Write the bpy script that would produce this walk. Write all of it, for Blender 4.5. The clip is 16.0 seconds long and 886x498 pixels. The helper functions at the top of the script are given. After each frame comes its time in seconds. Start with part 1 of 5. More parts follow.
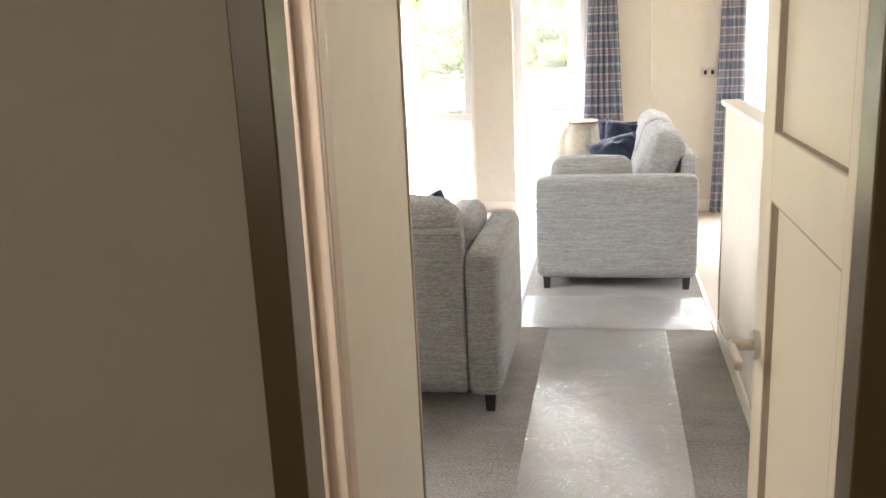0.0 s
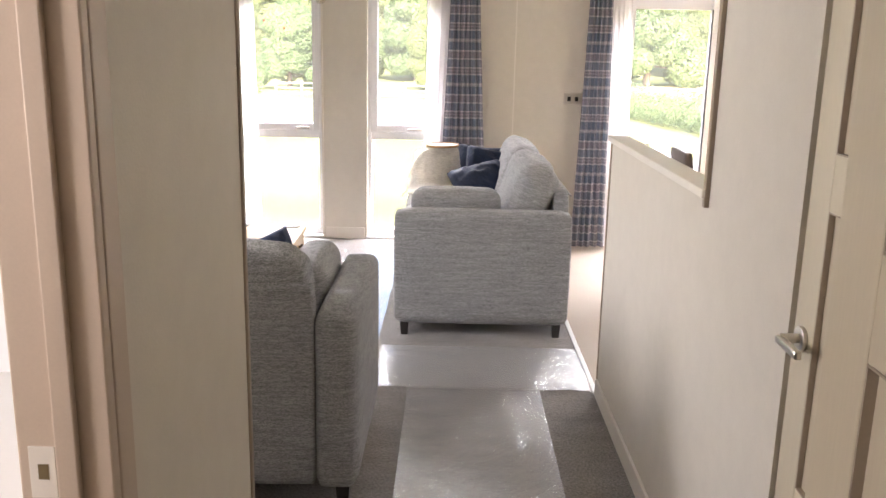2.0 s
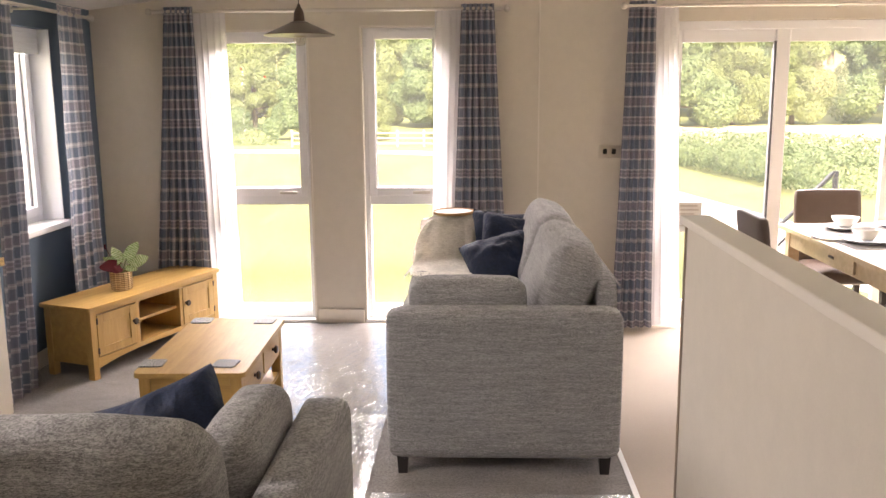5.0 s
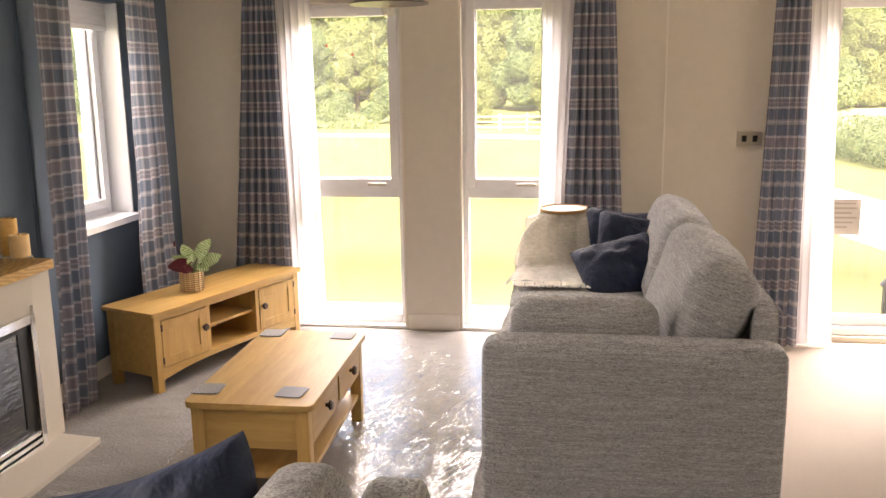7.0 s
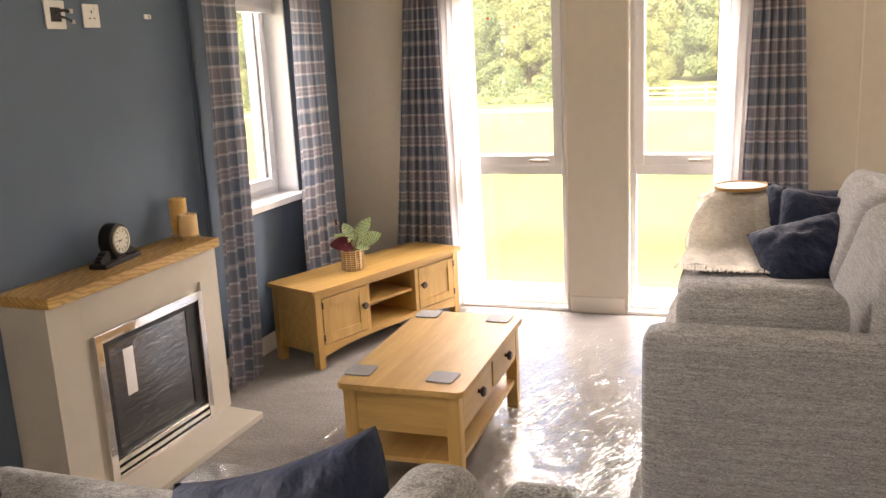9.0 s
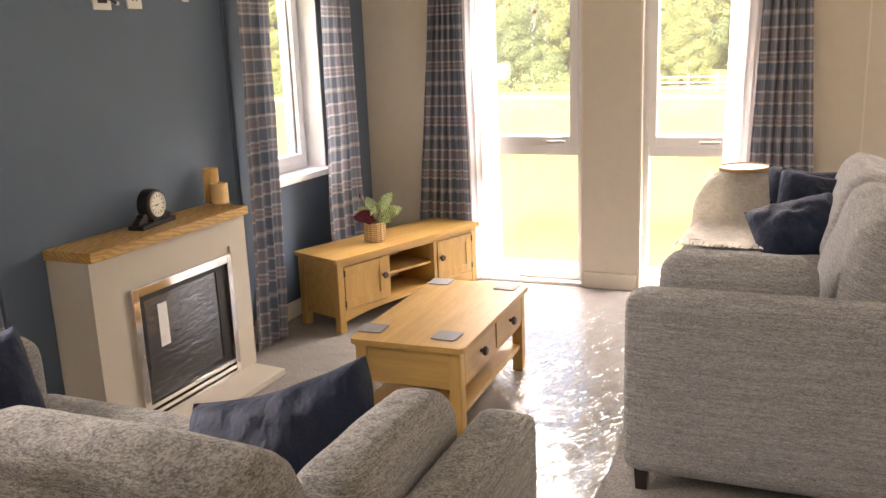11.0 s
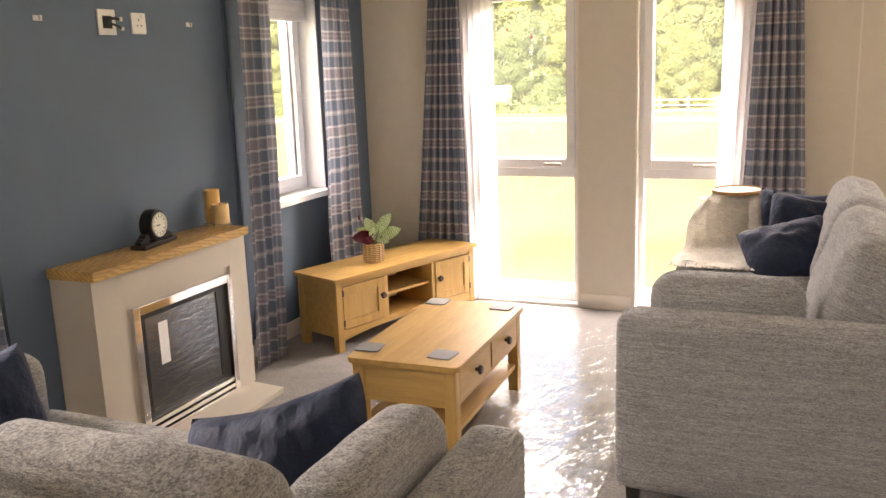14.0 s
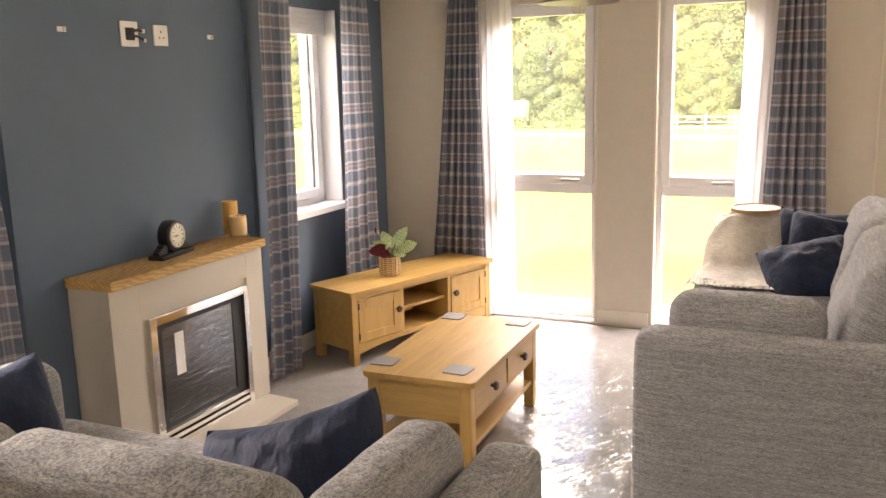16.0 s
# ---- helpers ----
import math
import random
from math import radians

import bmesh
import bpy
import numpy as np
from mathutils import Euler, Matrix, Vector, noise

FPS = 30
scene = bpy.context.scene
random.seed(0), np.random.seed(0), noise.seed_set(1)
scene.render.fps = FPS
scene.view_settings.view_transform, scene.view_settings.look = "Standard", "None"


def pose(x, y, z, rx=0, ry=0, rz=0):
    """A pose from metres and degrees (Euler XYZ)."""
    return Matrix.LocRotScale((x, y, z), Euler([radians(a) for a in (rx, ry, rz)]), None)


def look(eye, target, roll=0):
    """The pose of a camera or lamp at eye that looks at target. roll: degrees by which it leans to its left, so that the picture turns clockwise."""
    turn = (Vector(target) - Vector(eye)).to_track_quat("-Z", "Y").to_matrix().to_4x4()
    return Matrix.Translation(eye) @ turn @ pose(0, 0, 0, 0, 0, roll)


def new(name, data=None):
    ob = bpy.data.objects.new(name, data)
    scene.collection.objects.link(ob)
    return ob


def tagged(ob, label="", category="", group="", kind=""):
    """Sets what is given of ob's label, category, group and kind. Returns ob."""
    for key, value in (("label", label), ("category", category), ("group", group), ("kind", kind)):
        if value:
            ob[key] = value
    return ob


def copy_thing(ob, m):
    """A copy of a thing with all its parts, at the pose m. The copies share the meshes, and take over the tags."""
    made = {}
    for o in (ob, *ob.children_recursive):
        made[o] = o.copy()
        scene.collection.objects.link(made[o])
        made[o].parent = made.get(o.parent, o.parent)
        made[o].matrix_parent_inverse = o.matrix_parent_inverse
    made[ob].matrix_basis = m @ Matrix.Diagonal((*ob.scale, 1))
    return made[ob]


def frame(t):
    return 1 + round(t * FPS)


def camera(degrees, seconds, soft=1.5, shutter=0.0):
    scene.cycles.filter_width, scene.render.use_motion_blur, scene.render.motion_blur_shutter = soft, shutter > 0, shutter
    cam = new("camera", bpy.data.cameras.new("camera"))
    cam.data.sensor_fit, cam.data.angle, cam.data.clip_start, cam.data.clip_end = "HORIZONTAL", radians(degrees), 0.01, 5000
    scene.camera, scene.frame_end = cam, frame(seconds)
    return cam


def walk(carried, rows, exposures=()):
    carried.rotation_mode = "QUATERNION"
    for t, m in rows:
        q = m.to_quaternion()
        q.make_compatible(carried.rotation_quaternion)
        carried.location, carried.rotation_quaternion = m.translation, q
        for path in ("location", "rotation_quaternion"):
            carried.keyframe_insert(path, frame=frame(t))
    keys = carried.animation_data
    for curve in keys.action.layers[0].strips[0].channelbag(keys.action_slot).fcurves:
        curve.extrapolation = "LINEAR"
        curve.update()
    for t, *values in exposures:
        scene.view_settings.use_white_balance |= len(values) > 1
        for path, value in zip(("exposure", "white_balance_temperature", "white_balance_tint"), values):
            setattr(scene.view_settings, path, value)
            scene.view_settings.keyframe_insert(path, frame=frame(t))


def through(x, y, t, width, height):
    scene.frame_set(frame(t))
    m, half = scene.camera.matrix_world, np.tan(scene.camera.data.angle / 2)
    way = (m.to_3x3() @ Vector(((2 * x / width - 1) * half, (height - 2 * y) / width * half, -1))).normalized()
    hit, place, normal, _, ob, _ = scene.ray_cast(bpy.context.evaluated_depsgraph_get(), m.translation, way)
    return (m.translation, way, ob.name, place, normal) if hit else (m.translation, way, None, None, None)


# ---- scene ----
cam = camera(54.4, 16.0)
PATH = [
    (0, (0.482, 3.357, 1.592), (0.103, 5.262, 1.116), -2.6),
    (0.5, (0.432, 3.463, 1.603), (0.175, 5.383, 1.108), -1.2),
    (1, (0.429, 3.664, 1.605), (0.231, 5.597, 1.129), -0.0),
    (1.5, (0.402, 3.838, 1.6), (0.291, 5.78, 1.138), 0.5),
    (2, (0.332, 4.031, 1.602), (0.319, 5.978, 1.144), 1.2),
    (2.5, (0.314, 4.214, 1.586), (0.351, 6.158, 1.117), 1.9),
    (3, (0.35, 4.444, 1.614), (0.369, 6.401, 1.199), 1.6),
    (5.5, (0.395, 5.445, 1.607), (0.279, 7.41, 1.25), -1.2),
    (6, (0.361, 5.666, 1.605), (0.168, 7.622, 1.236), -1.4),
    (6.5, (0.306, 5.817, 1.604), (0.072, 7.768, 1.231), -1.5),
    (7, (0.332, 5.944, 1.581), (0.029, 7.882, 1.188), -0.8),
    (7.5, (0.399, 6.115, 1.596), (-0.087, 8.014, 1.198), -0.0),
    (8, (0.409, 6.168, 1.596), (-0.199, 8.029, 1.188), -1.1),
    (8.5, (0.377, 6.14, 1.613), (-0.28, 7.982, 1.194), -2.4),
    (9, (0.353, 6.114, 1.569), (-0.331, 7.941, 1.133), -2.8),
    (11.5, (0.604, 5.881, 1.548), (-0.168, 7.667, 1.085), -2.1),
    (12, (0.611, 5.874, 1.555), (-0.141, 7.671, 1.104), -2.1),
    (12.5, (0.61, 5.858, 1.563), (-0.138, 7.658, 1.115), -1.9),
    (13, (0.605, 5.863, 1.561), (-0.15, 7.662, 1.12), -1.6),
    (13.5, (0.61, 5.857, 1.564), (-0.155, 7.654, 1.133), -1.8),
    (14, (0.611, 5.858, 1.561), (-0.162, 7.655, 1.146), -2.0),
    (14.5, (0.609, 5.857, 1.563), (-0.172, 7.654, 1.161), -1.7),
    (15, (0.602, 5.867, 1.565), (-0.195, 7.658, 1.172), -1.6),
    (15.5, (0.6, 5.87, 1.559), (-0.212, 7.658, 1.18), -1.4),
    (16, (0.598, 5.863, 1.561), (-0.208, 7.653, 1.179), -1.4),
]
EXPOSURES = [(0, 3.72, 6300, 14), (1.5, 3.17, 6300, 18), (3, 2.76, 6450, 23), (5.5, 2.46, 7150, 24), (9, 2.63, 7450, 24), (16, 2.71, 7500, 24)]
walk(cam, [(t, look(eye, target, roll)) for t, eye, target, roll in PATH], EXPOSURES)

# ---- world, sun, large lights ----
world = bpy.data.worlds.new("sky")
scene.world = world
world.use_nodes = True
wn, wl = world.node_tree.nodes, world.node_tree.links
sky = wn.new("ShaderNodeTexSky")
sky.sky_type = 'NISHITA'
sky.sun_disc = False
sky.sun_elevation = radians(36)
sky.sun_rotation = radians(178)
sky.air_density, sky.dust_density, sky.ozone_density = 1.0, 3.0, 1.0
wn["Background"].inputs["Strength"].default_value = 0.15
wl.new(sky.outputs[0], wn["Background"].inputs["Color"])

sun = new("sun", bpy.data.lights.new("sun", 'SUN'))
sun.data.energy, sun.data.angle, sun.data.color = 5.0, radians(10), (1.0, 0.94, 0.80)
sun.matrix_world = look((0, 0, 0), (-0.03, 0.81, -0.588))


def area_lamp(name, place, target, sx, sy, watts, tone=(1.0, 0.98, 0.95)):
    lamp = bpy.data.lights.new(name, 'AREA')
    lamp.shape, lamp.size, lamp.size_y, lamp.energy, lamp.color = 'RECTANGLE', sx, sy, watts, tone
    ob = new(name, lamp)
    ob.matrix_world = look(place, target)
    return ob


# added area lamps: the sky's light at the windows, and fills without a known window
area_lamp("skylight_garden", (1.0, 12.7, 3.45), (0.9, 9.9, 0.65), 8.0, 2.4, 600, (1.0, 0.97, 0.92))
area_lamp("skylight_slider", (3.75, 11.26, 1.1), (2.0, 7.5, 0.9), 0.9, 1.8, 4.0, (1.0, 0.97, 0.92))
area_lamp("skylight_side_window", (-2.95, 10.2, 1.75), (-1.5, 10.05, 1.15), 0.8, 1.1, 11, (1.0, 0.97, 0.92))
area_lamp("skylight_sofa_window", (-2.60, 7.225, 1.6), (0.2, 7.05, 0.45), 0.6, 1.0, 15.5, (1.0, 0.97, 0.92))
# added fill, aimed through the doorway at the passage; no window stands here
area_lamp("fill_side_room", (-1.35, 4.47, 1.6), (1.05, 5.65, 0.6), 0.3, 0.9, 2.8, (1.0, 0.95, 0.87))
# added fill for the sofas and blue wall, behind an invented opening
area_lamp("fill_kitchen", (5.35, 6.9, 1.75), (0.4, 7.3, 0.9), 1.4, 1.0, 9.5, (1.0, 0.96, 0.90))
# added fill for the near wall and inner door; the entry has no opening
area_lamp("fill_entry", (-0.7, 1.85, 1.7), (0.45, 4.2, 1.2), 0.8, 0.8, 0.56, (1.0, 0.88, 0.68))


# ---- materials ----
def nodes_of(name):
    m = bpy.data.materials.new(name)
    m.use_nodes = True
    nt = m.node_tree
    return m, nt.nodes, nt.links, nt.nodes["Principled BSDF"]


def coords(n, l, scale, space="Object"):
    tc, mp = n.new("ShaderNodeTexCoord"), n.new("ShaderNodeMapping")
    mp.inputs["Scale"].default_value = scale
    l.new(tc.outputs[space], mp.inputs["Vector"])
    return mp.outputs["Vector"]


def noise_tex(n, l, vec, scale=1.0, detail=4.0, rough=0.55):
    t = n.new("ShaderNodeTexNoise")
    t.inputs["Scale"].default_value, t.inputs["Detail"].default_value, t.inputs["Roughness"].default_value = scale, detail, rough
    l.new(vec, t.inputs["Vector"])
    return t.outputs["Fac"]


def ramp(n, l, fac, stops, mode='LINEAR'):
    r = n.new("ShaderNodeValToRGB")
    r.color_ramp.interpolation = mode
    e = r.color_ramp.elements
    while len(e) < len(stops):
        e.new(0.5)
    for k, (p, c) in zip(e, stops):
        k.position, k.color = p, (*c, 1)
    l.new(fac, r.inputs["Fac"])
    return r.outputs["Color"]


def mixc(n, l, a, b, fac=0.5, blend='MIX'):
    x = n.new("ShaderNodeMix")
    x.data_type, x.blend_type = 'RGBA', blend
    for src, i in ((fac, 0), (a, 6), (b, 7)):
        if isinstance(src, (int, float)):
            x.inputs[i].default_value = src
        elif isinstance(src, tuple):
            x.inputs[i].default_value = (*src, 1)
        else:
            l.new(src, x.inputs[i])
    return x.outputs[2]


def bump(n, l, bsdf, height, strength=0.2, distance=0.002, under=None):
    b = n.new("ShaderNodeBump")
    b.inputs["Strength"].default_value, b.inputs["Distance"].default_value = strength, distance
    l.new(height, b.inputs["Height"])
    if under is not None:
        l.new(under, b.inputs["Normal"])
    l.new(b.outputs["Normal"], bsdf.inputs["Normal"])
    return b.outputs["Normal"]


def tint(c, k):
    return tuple(min(1.0, v * k) for v in c)


def paint(name, col, rough=0.6, metal=0.0, var=0.08, scale=3.0, grain=250.0, relief=0.1, stretch=(1, 1, 1)):
    """Paint, plastic or metal with a soft wide variation and a fine grain."""
    m, n, l, b = nodes_of(name)
    big = noise_tex(n, l, coords(n, l, tuple(scale * s for s in stretch)), 1.0, 3)
    fine = noise_tex(n, l, coords(n, l, tuple(grain * s for s in stretch)), 1.0, 2)
    c1 = ramp(n, l, big, ((0.3, tint(col, 1 - var)), (0.7, tint(col, 1 + var))))
    c2 = ramp(n, l, fine, ((0.3, tint(col, 1 - var)), (0.7, tint(col, 1 + var))))
    l.new(mixc(n, l, c1, c2, 0.4), b.inputs["Base Color"])
    b.inputs["Roughness"].default_value, b.inputs["Metallic"].default_value = rough, metal
    bump(n, l, b, fine, relief, 0.001)
    return m


def fabric(name, dark, light, weave=360.0, streak=(38, 38, 440), rough=0.95, relief=0.5, low=0.32, high=0.68):
    """Woven cloth: slubby streaks across a fine weave."""
    m, n, l, b = nodes_of(name)
    s1 = noise_tex(n, l, coords(n, l, streak), 1.0, 3, 0.6)
    # single threads, each of its own shade
    vo, sep = n.new("ShaderNodeTexVoronoi"), n.new("ShaderNodeSeparateColor")
    vo.inputs["Scale"].default_value = 1.0
    l.new(coords(n, l, (weave * 0.62, weave * 0.62, weave * 1.9)), vo.inputs["Vector"])
    l.new(vo.outputs["Color"], sep.inputs[0])
    s2 = sep.outputs[0]
    s3 = noise_tex(n, l, coords(n, l, (4, 4, 4) if streak[0] == streak[2] else (7, 7, 130)), 1.0, 3, 0.6)
    c1 = ramp(n, l, s1, ((low, dark), (high, light)))
    c = mixc(n, l, c1, ramp(n, l, s2, ((0.1, dark), (0.9, light))), 0.58)
    c = mixc(n, l, c, ramp(n, l, s3, ((0.38, (0.86, 0.86, 0.86)), (0.66, (1.17, 1.17, 1.17)))), 1.0, 'MULTIPLY')
    l.new(c, b.inputs["Base Color"])
    b.inputs["Roughness"].default_value = rough
    b.inputs["Sheen Weight"].default_value = 0.15 if rough > 0.9 else 0.02
    n2 = bump(n, l, b, vo.outputs["Distance"], relief, 0.003)
    n3 = bump(n, l, b, s1, relief * 0.5, 0.002, n2)
    if rough < 0.9:
        bump(n, l, b, noise_tex(n, l, coords(n, l, (13, 13, 9)), 1.0, 3, 0.5), 0.8, 0.035, n3)
    return m


def timber(name, dark, light, along="x", rough=0.42, scale=1.0):
    """Lacquered oak: long grain with fine pores."""
    m, n, l, b = nodes_of(name)
    st = {"x": (2.2, 30, 30), "y": (30, 2.2, 30), "z": (30, 30, 2.2)}[along]
    st = tuple(s * scale for s in st)
    g = noise_tex(n, l, coords(n, l, st), 1.0, 6, 0.6)
    p = noise_tex(n, l, coords(n, l, tuple(7 * s for s in st)), 1.0, 3, 0.7)
    w = noise_tex(n, l, coords(n, l, (2.5, 2.5, 2.5)), 1.0, 2)
    c = mixc(n, l, ramp(n, l, g, ((0.3, dark), (0.68, light))), ramp(n, l, p, ((0.3, dark), (0.55, light))), 0.3)
    c = mixc(n, l, c, ramp(n, l, w, ((0.3, (0.9, 0.9, 0.9)), (0.7, (1, 1, 1)))), 1.0, 'MULTIPLY')
    l.new(c, b.inputs["Base Color"])
    b.inputs["Roughness"].default_value = rough
    bump(n, l, b, p, 0.08, 0.001)
    return m


def carpet_mat(name, dark, light):
    m, n, l, b = nodes_of(name)
    t = noise_tex(n, l, coords(n, l, (260, 260, 260)), 1.0, 3, 0.7)
    t2 = noise_tex(n, l, coords(n, l, (95, 95, 95)), 1.0, 3, 0.7)
    w = noise_tex(n, l, coords(n, l, (4, 9, 4)), 1.0, 5, 0.65)
    c = mixc(n, l, ramp(n, l, t, ((0.3, dark), (0.7, light))), ramp(n, l, t2, ((0.40, dark), (0.60, light))), 0.6)
    c = mixc(n, l, c, ramp(n, l, w, ((0.35, (0.78, 0.78, 0.78)), (0.65, (1.05, 1.04, 1.03)))), 1.0, 'MULTIPLY')
    l.new(c, b.inputs["Base Color"])
    b.inputs["Roughness"].default_value = 1.0
    b.inputs["Sheen Weight"].default_value = 0.2
    bump(n, l, b, mixc(n, l, t, t2, 0.5), 0.9, 0.006)
    return m


def plaid_mat(name):
    """Tartan: warp and weft bands in metres of cloth, averaged as in a twill."""
    m, n, l, b = nodes_of(name)
    tc, sp = n.new("ShaderNodeTexCoord"), n.new("ShaderNodeSeparateXYZ")
    l.new(tc.outputs["UV"], sp.inputs[0])
    blue, slate, purple, lilac, cream = (0.150, 0.188, 0.250), (0.200, 0.230, 0.285), (0.290, 0.268, 0.300), (0.44, 0.42, 0.45), (0.62, 0.60, 0.63)
    stops = ((0.0, cream), (0.035, purple), (0.085, lilac), (0.105, purple), (0.15, cream), (0.18, slate), (0.35, cream), (0.385, purple),
             (0.53, cream), (0.57, blue), (0.74, lilac), (0.775, cream), (0.80, lilac), (0.825, blue))
    cols = []
    for axis, period in ((0, 0.30), (1, 0.345)):
        d = n.new("ShaderNodeMath")
        d.operation = 'DIVIDE'
        d.inputs[1].default_value = period
        f = n.new("ShaderNodeMath")
        f.operation = 'FRACT'
        l.new(sp.outputs[axis], d.inputs[0])
        l.new(d.outputs[0], f.inputs[0])
        cols.append(ramp(n, l, f.outputs[0], stops, 'CONSTANT'))
    c = mixc(n, l, cols[0], cols[1], 0.63)
    t = noise_tex(n, l, coords(n, l, (500, 500, 500)), 1.0, 2, 0.7)
    c = mixc(n, l, c, ramp(n, l, t, ((0.3, (0.7, 0.7, 0.7)), (0.7, (1.15, 1.15, 1.15)))), 1.0, 'MULTIPLY')
    l.new(c, b.inputs["Base Color"])
    b.inputs["Roughness"].default_value = 0.9
    bump(n, l, b, t, 0.25, 0.001)
    # thin cloth lets a little light through
    tr = n.new("ShaderNodeBsdfTranslucent")
    l.new(c, tr.inputs["Color"])
    ms = n.new("ShaderNodeMixShader")
    ms.inputs[0].default_value = 0.30
    l.new(b.outputs[0], ms.inputs[1])
    l.new(tr.outputs[0], ms.inputs[2])
    l.new(ms.outputs[0], n["Material Output"].inputs["Surface"])
    return m


def voile_mat(name):
    m, n, l, b = nodes_of(name)
    b.inputs["Base Color"].default_value = (0.82, 0.80, 0.82, 1)
    b.inputs["Roughness"].default_value = 0.9
    tr, tp = n.new("ShaderNodeBsdfTranslucent"), n.new("ShaderNodeBsdfTransparent")
    tr.inputs["Color"].default_value = (0.76, 0.74, 0.77, 1)
    m1, m2 = n.new("ShaderNodeMixShader"), n.new("ShaderNodeMixShader")
    m1.inputs[0].default_value = 0.8
    t = noise_tex(n, l, coords(n, l, (60, 60, 4)), 1.0, 3)
    r = n.new("ShaderNodeMapRange")
    r.inputs[3].default_value, r.inputs[4].default_value = 0.10, 0.15
    l.new(t, r.inputs[0])
    l.new(b.outputs[0], m1.inputs[1])
    l.new(tr.outputs[0], m1.inputs[2])
    l.new(r.outputs[0], m2.inputs[0])
    l.new(m1.outputs[0], m2.inputs[1])
    l.new(tp.outputs[0], m2.inputs[2])
    l.new(m2.outputs[0], n["Material Output"].inputs["Surface"])
    return m


def gloss_curve(n, l, facing, power, gain, base):
    p, g = n.new("ShaderNodeMath"), n.new("ShaderNodeMath")
    p.operation, g.operation = 'POWER', 'MULTIPLY_ADD'
    p.inputs[1].default_value, g.inputs[1].default_value, g.inputs[2].default_value = power, gain, base
    l.new(facing, p.inputs[0])
    l.new(p.outputs[0], g.inputs[0])
    return g.outputs[0]


def film_mat(name, milky=0.19, fold=0.002, ripple=0.0026, swell=0.008, gloss=0.12, gain=0.50, base=0.08):
    """Clear protective film laid over carpet: a little milky, with a wrinkled gloss."""
    m, n, l, b = nodes_of(name)
    gl, tp, df = n.new("ShaderNodeBsdfGlossy"), n.new("ShaderNodeBsdfTransparent"), n.new("ShaderNodeBsdfDiffuse")
    ms, md, lw = n.new("ShaderNodeMixShader"), n.new("ShaderNodeMixShader"), n.new("ShaderNodeLayerWeight")
    tp.inputs["Color"].default_value = (0.95, 0.95, 0.96, 1)
    df.inputs["Color"].default_value = (0.55, 0.55, 0.56, 1)
    gl.inputs["Roughness"].default_value = gloss
    md.inputs[0].default_value = milky
    # long ripples pulled askew, broad swells under them, and a few sharp creases
    turned = n.new("ShaderNodeMapping")
    turned.inputs["Rotation"].default_value = (0, 0, radians(24))
    tc = n.new("ShaderNodeTexCoord")
    l.new(tc.outputs["Object"], turned.inputs["Vector"])

    def stretched(sx, sy):
        mp = n.new("ShaderNodeMapping")
        mp.inputs["Scale"].default_value = (sx, sy, 10)
        l.new(turned.outputs["Vector"], mp.inputs["Vector"])
        return mp.outputs["Vector"]

    a = noise_tex(n, l, stretched(75, 16), 1.0, 2.5, 0.5)
    w = noise_tex(n, l, stretched(5, 2.2), 1.0, 2, 0.5)
    k = noise_tex(n, l, stretched(9, 2.0), 1.0, 3, 0.55)
    crease = ramp(n, l, k, ((0.485, (0, 0, 0)), (0.50, (1, 1, 1)), (0.515, (0, 0, 0))))
    n1 = bump(n, l, gl, w, 1.0, swell)
    n2 = bump(n, l, gl, crease, 1.0, fold, n1)
    bump(n, l, gl, a, 1.0, ripple, n2)
    l.new(tp.outputs[0], md.inputs[1])
    l.new(df.outputs[0], md.inputs[2])
    l.new(gloss_curve(n, l, lw.outputs["Facing"], 2.0, gain, base), ms.inputs[0])
    l.new(md.outputs[0], ms.inputs[1])
    l.new(gl.outputs[0], ms.inputs[2])
    l.new(ms.outputs[0], n["Material Output"].inputs["Surface"])
    return m


def glass_mat(name, col=(0.9, 0.93, 0.92), rough=0.0, ior=1.45, veil=0.0):
    m, n, l, b = nodes_of(name)
    gl, tp, ms, lw = n.new("ShaderNodeBsdfGlossy"), n.new("ShaderNodeBsdfTransparent"), n.new("ShaderNodeMixShader"), n.new("ShaderNodeLayerWeight")
    tp.inputs["Color"].default_value = (*col, 1)
    gl.inputs["Roughness"].default_value = rough
    l.new(gloss_curve(n, l, lw.outputs["Facing"], 5.0, 0.8, 0.02 * ior), ms.inputs[0])
    l.new(tp.outputs[0], ms.inputs[1])
    l.new(gl.outputs[0], ms.inputs[2])
    out = ms
    # a pale translucent share puts the haze of glare into the panes
    if veil:
        dt, md = n.new("ShaderNodeBsdfTranslucent"), n.new("ShaderNodeMixShader")
        dt.inputs["Color"].default_value = (0.95, 0.95, 0.9, 1)
        r = n.new("ShaderNodeMapRange")
        r.inputs[3].default_value, r.inputs[4].default_value = veil * 0.6, veil * 1.4
        l.new(noise_tex(n, l, coords(n, l, (5, 5, 5)), 1.0, 3), r.inputs[0])
        l.new(r.outputs[0], md.inputs[0])
        l.new(ms.outputs[0], md.inputs[1])
        l.new(dt.outputs[0], md.inputs[2])
        out = md
    l.new(out.outputs[0], n["Material Output"].inputs["Surface"])
    return m


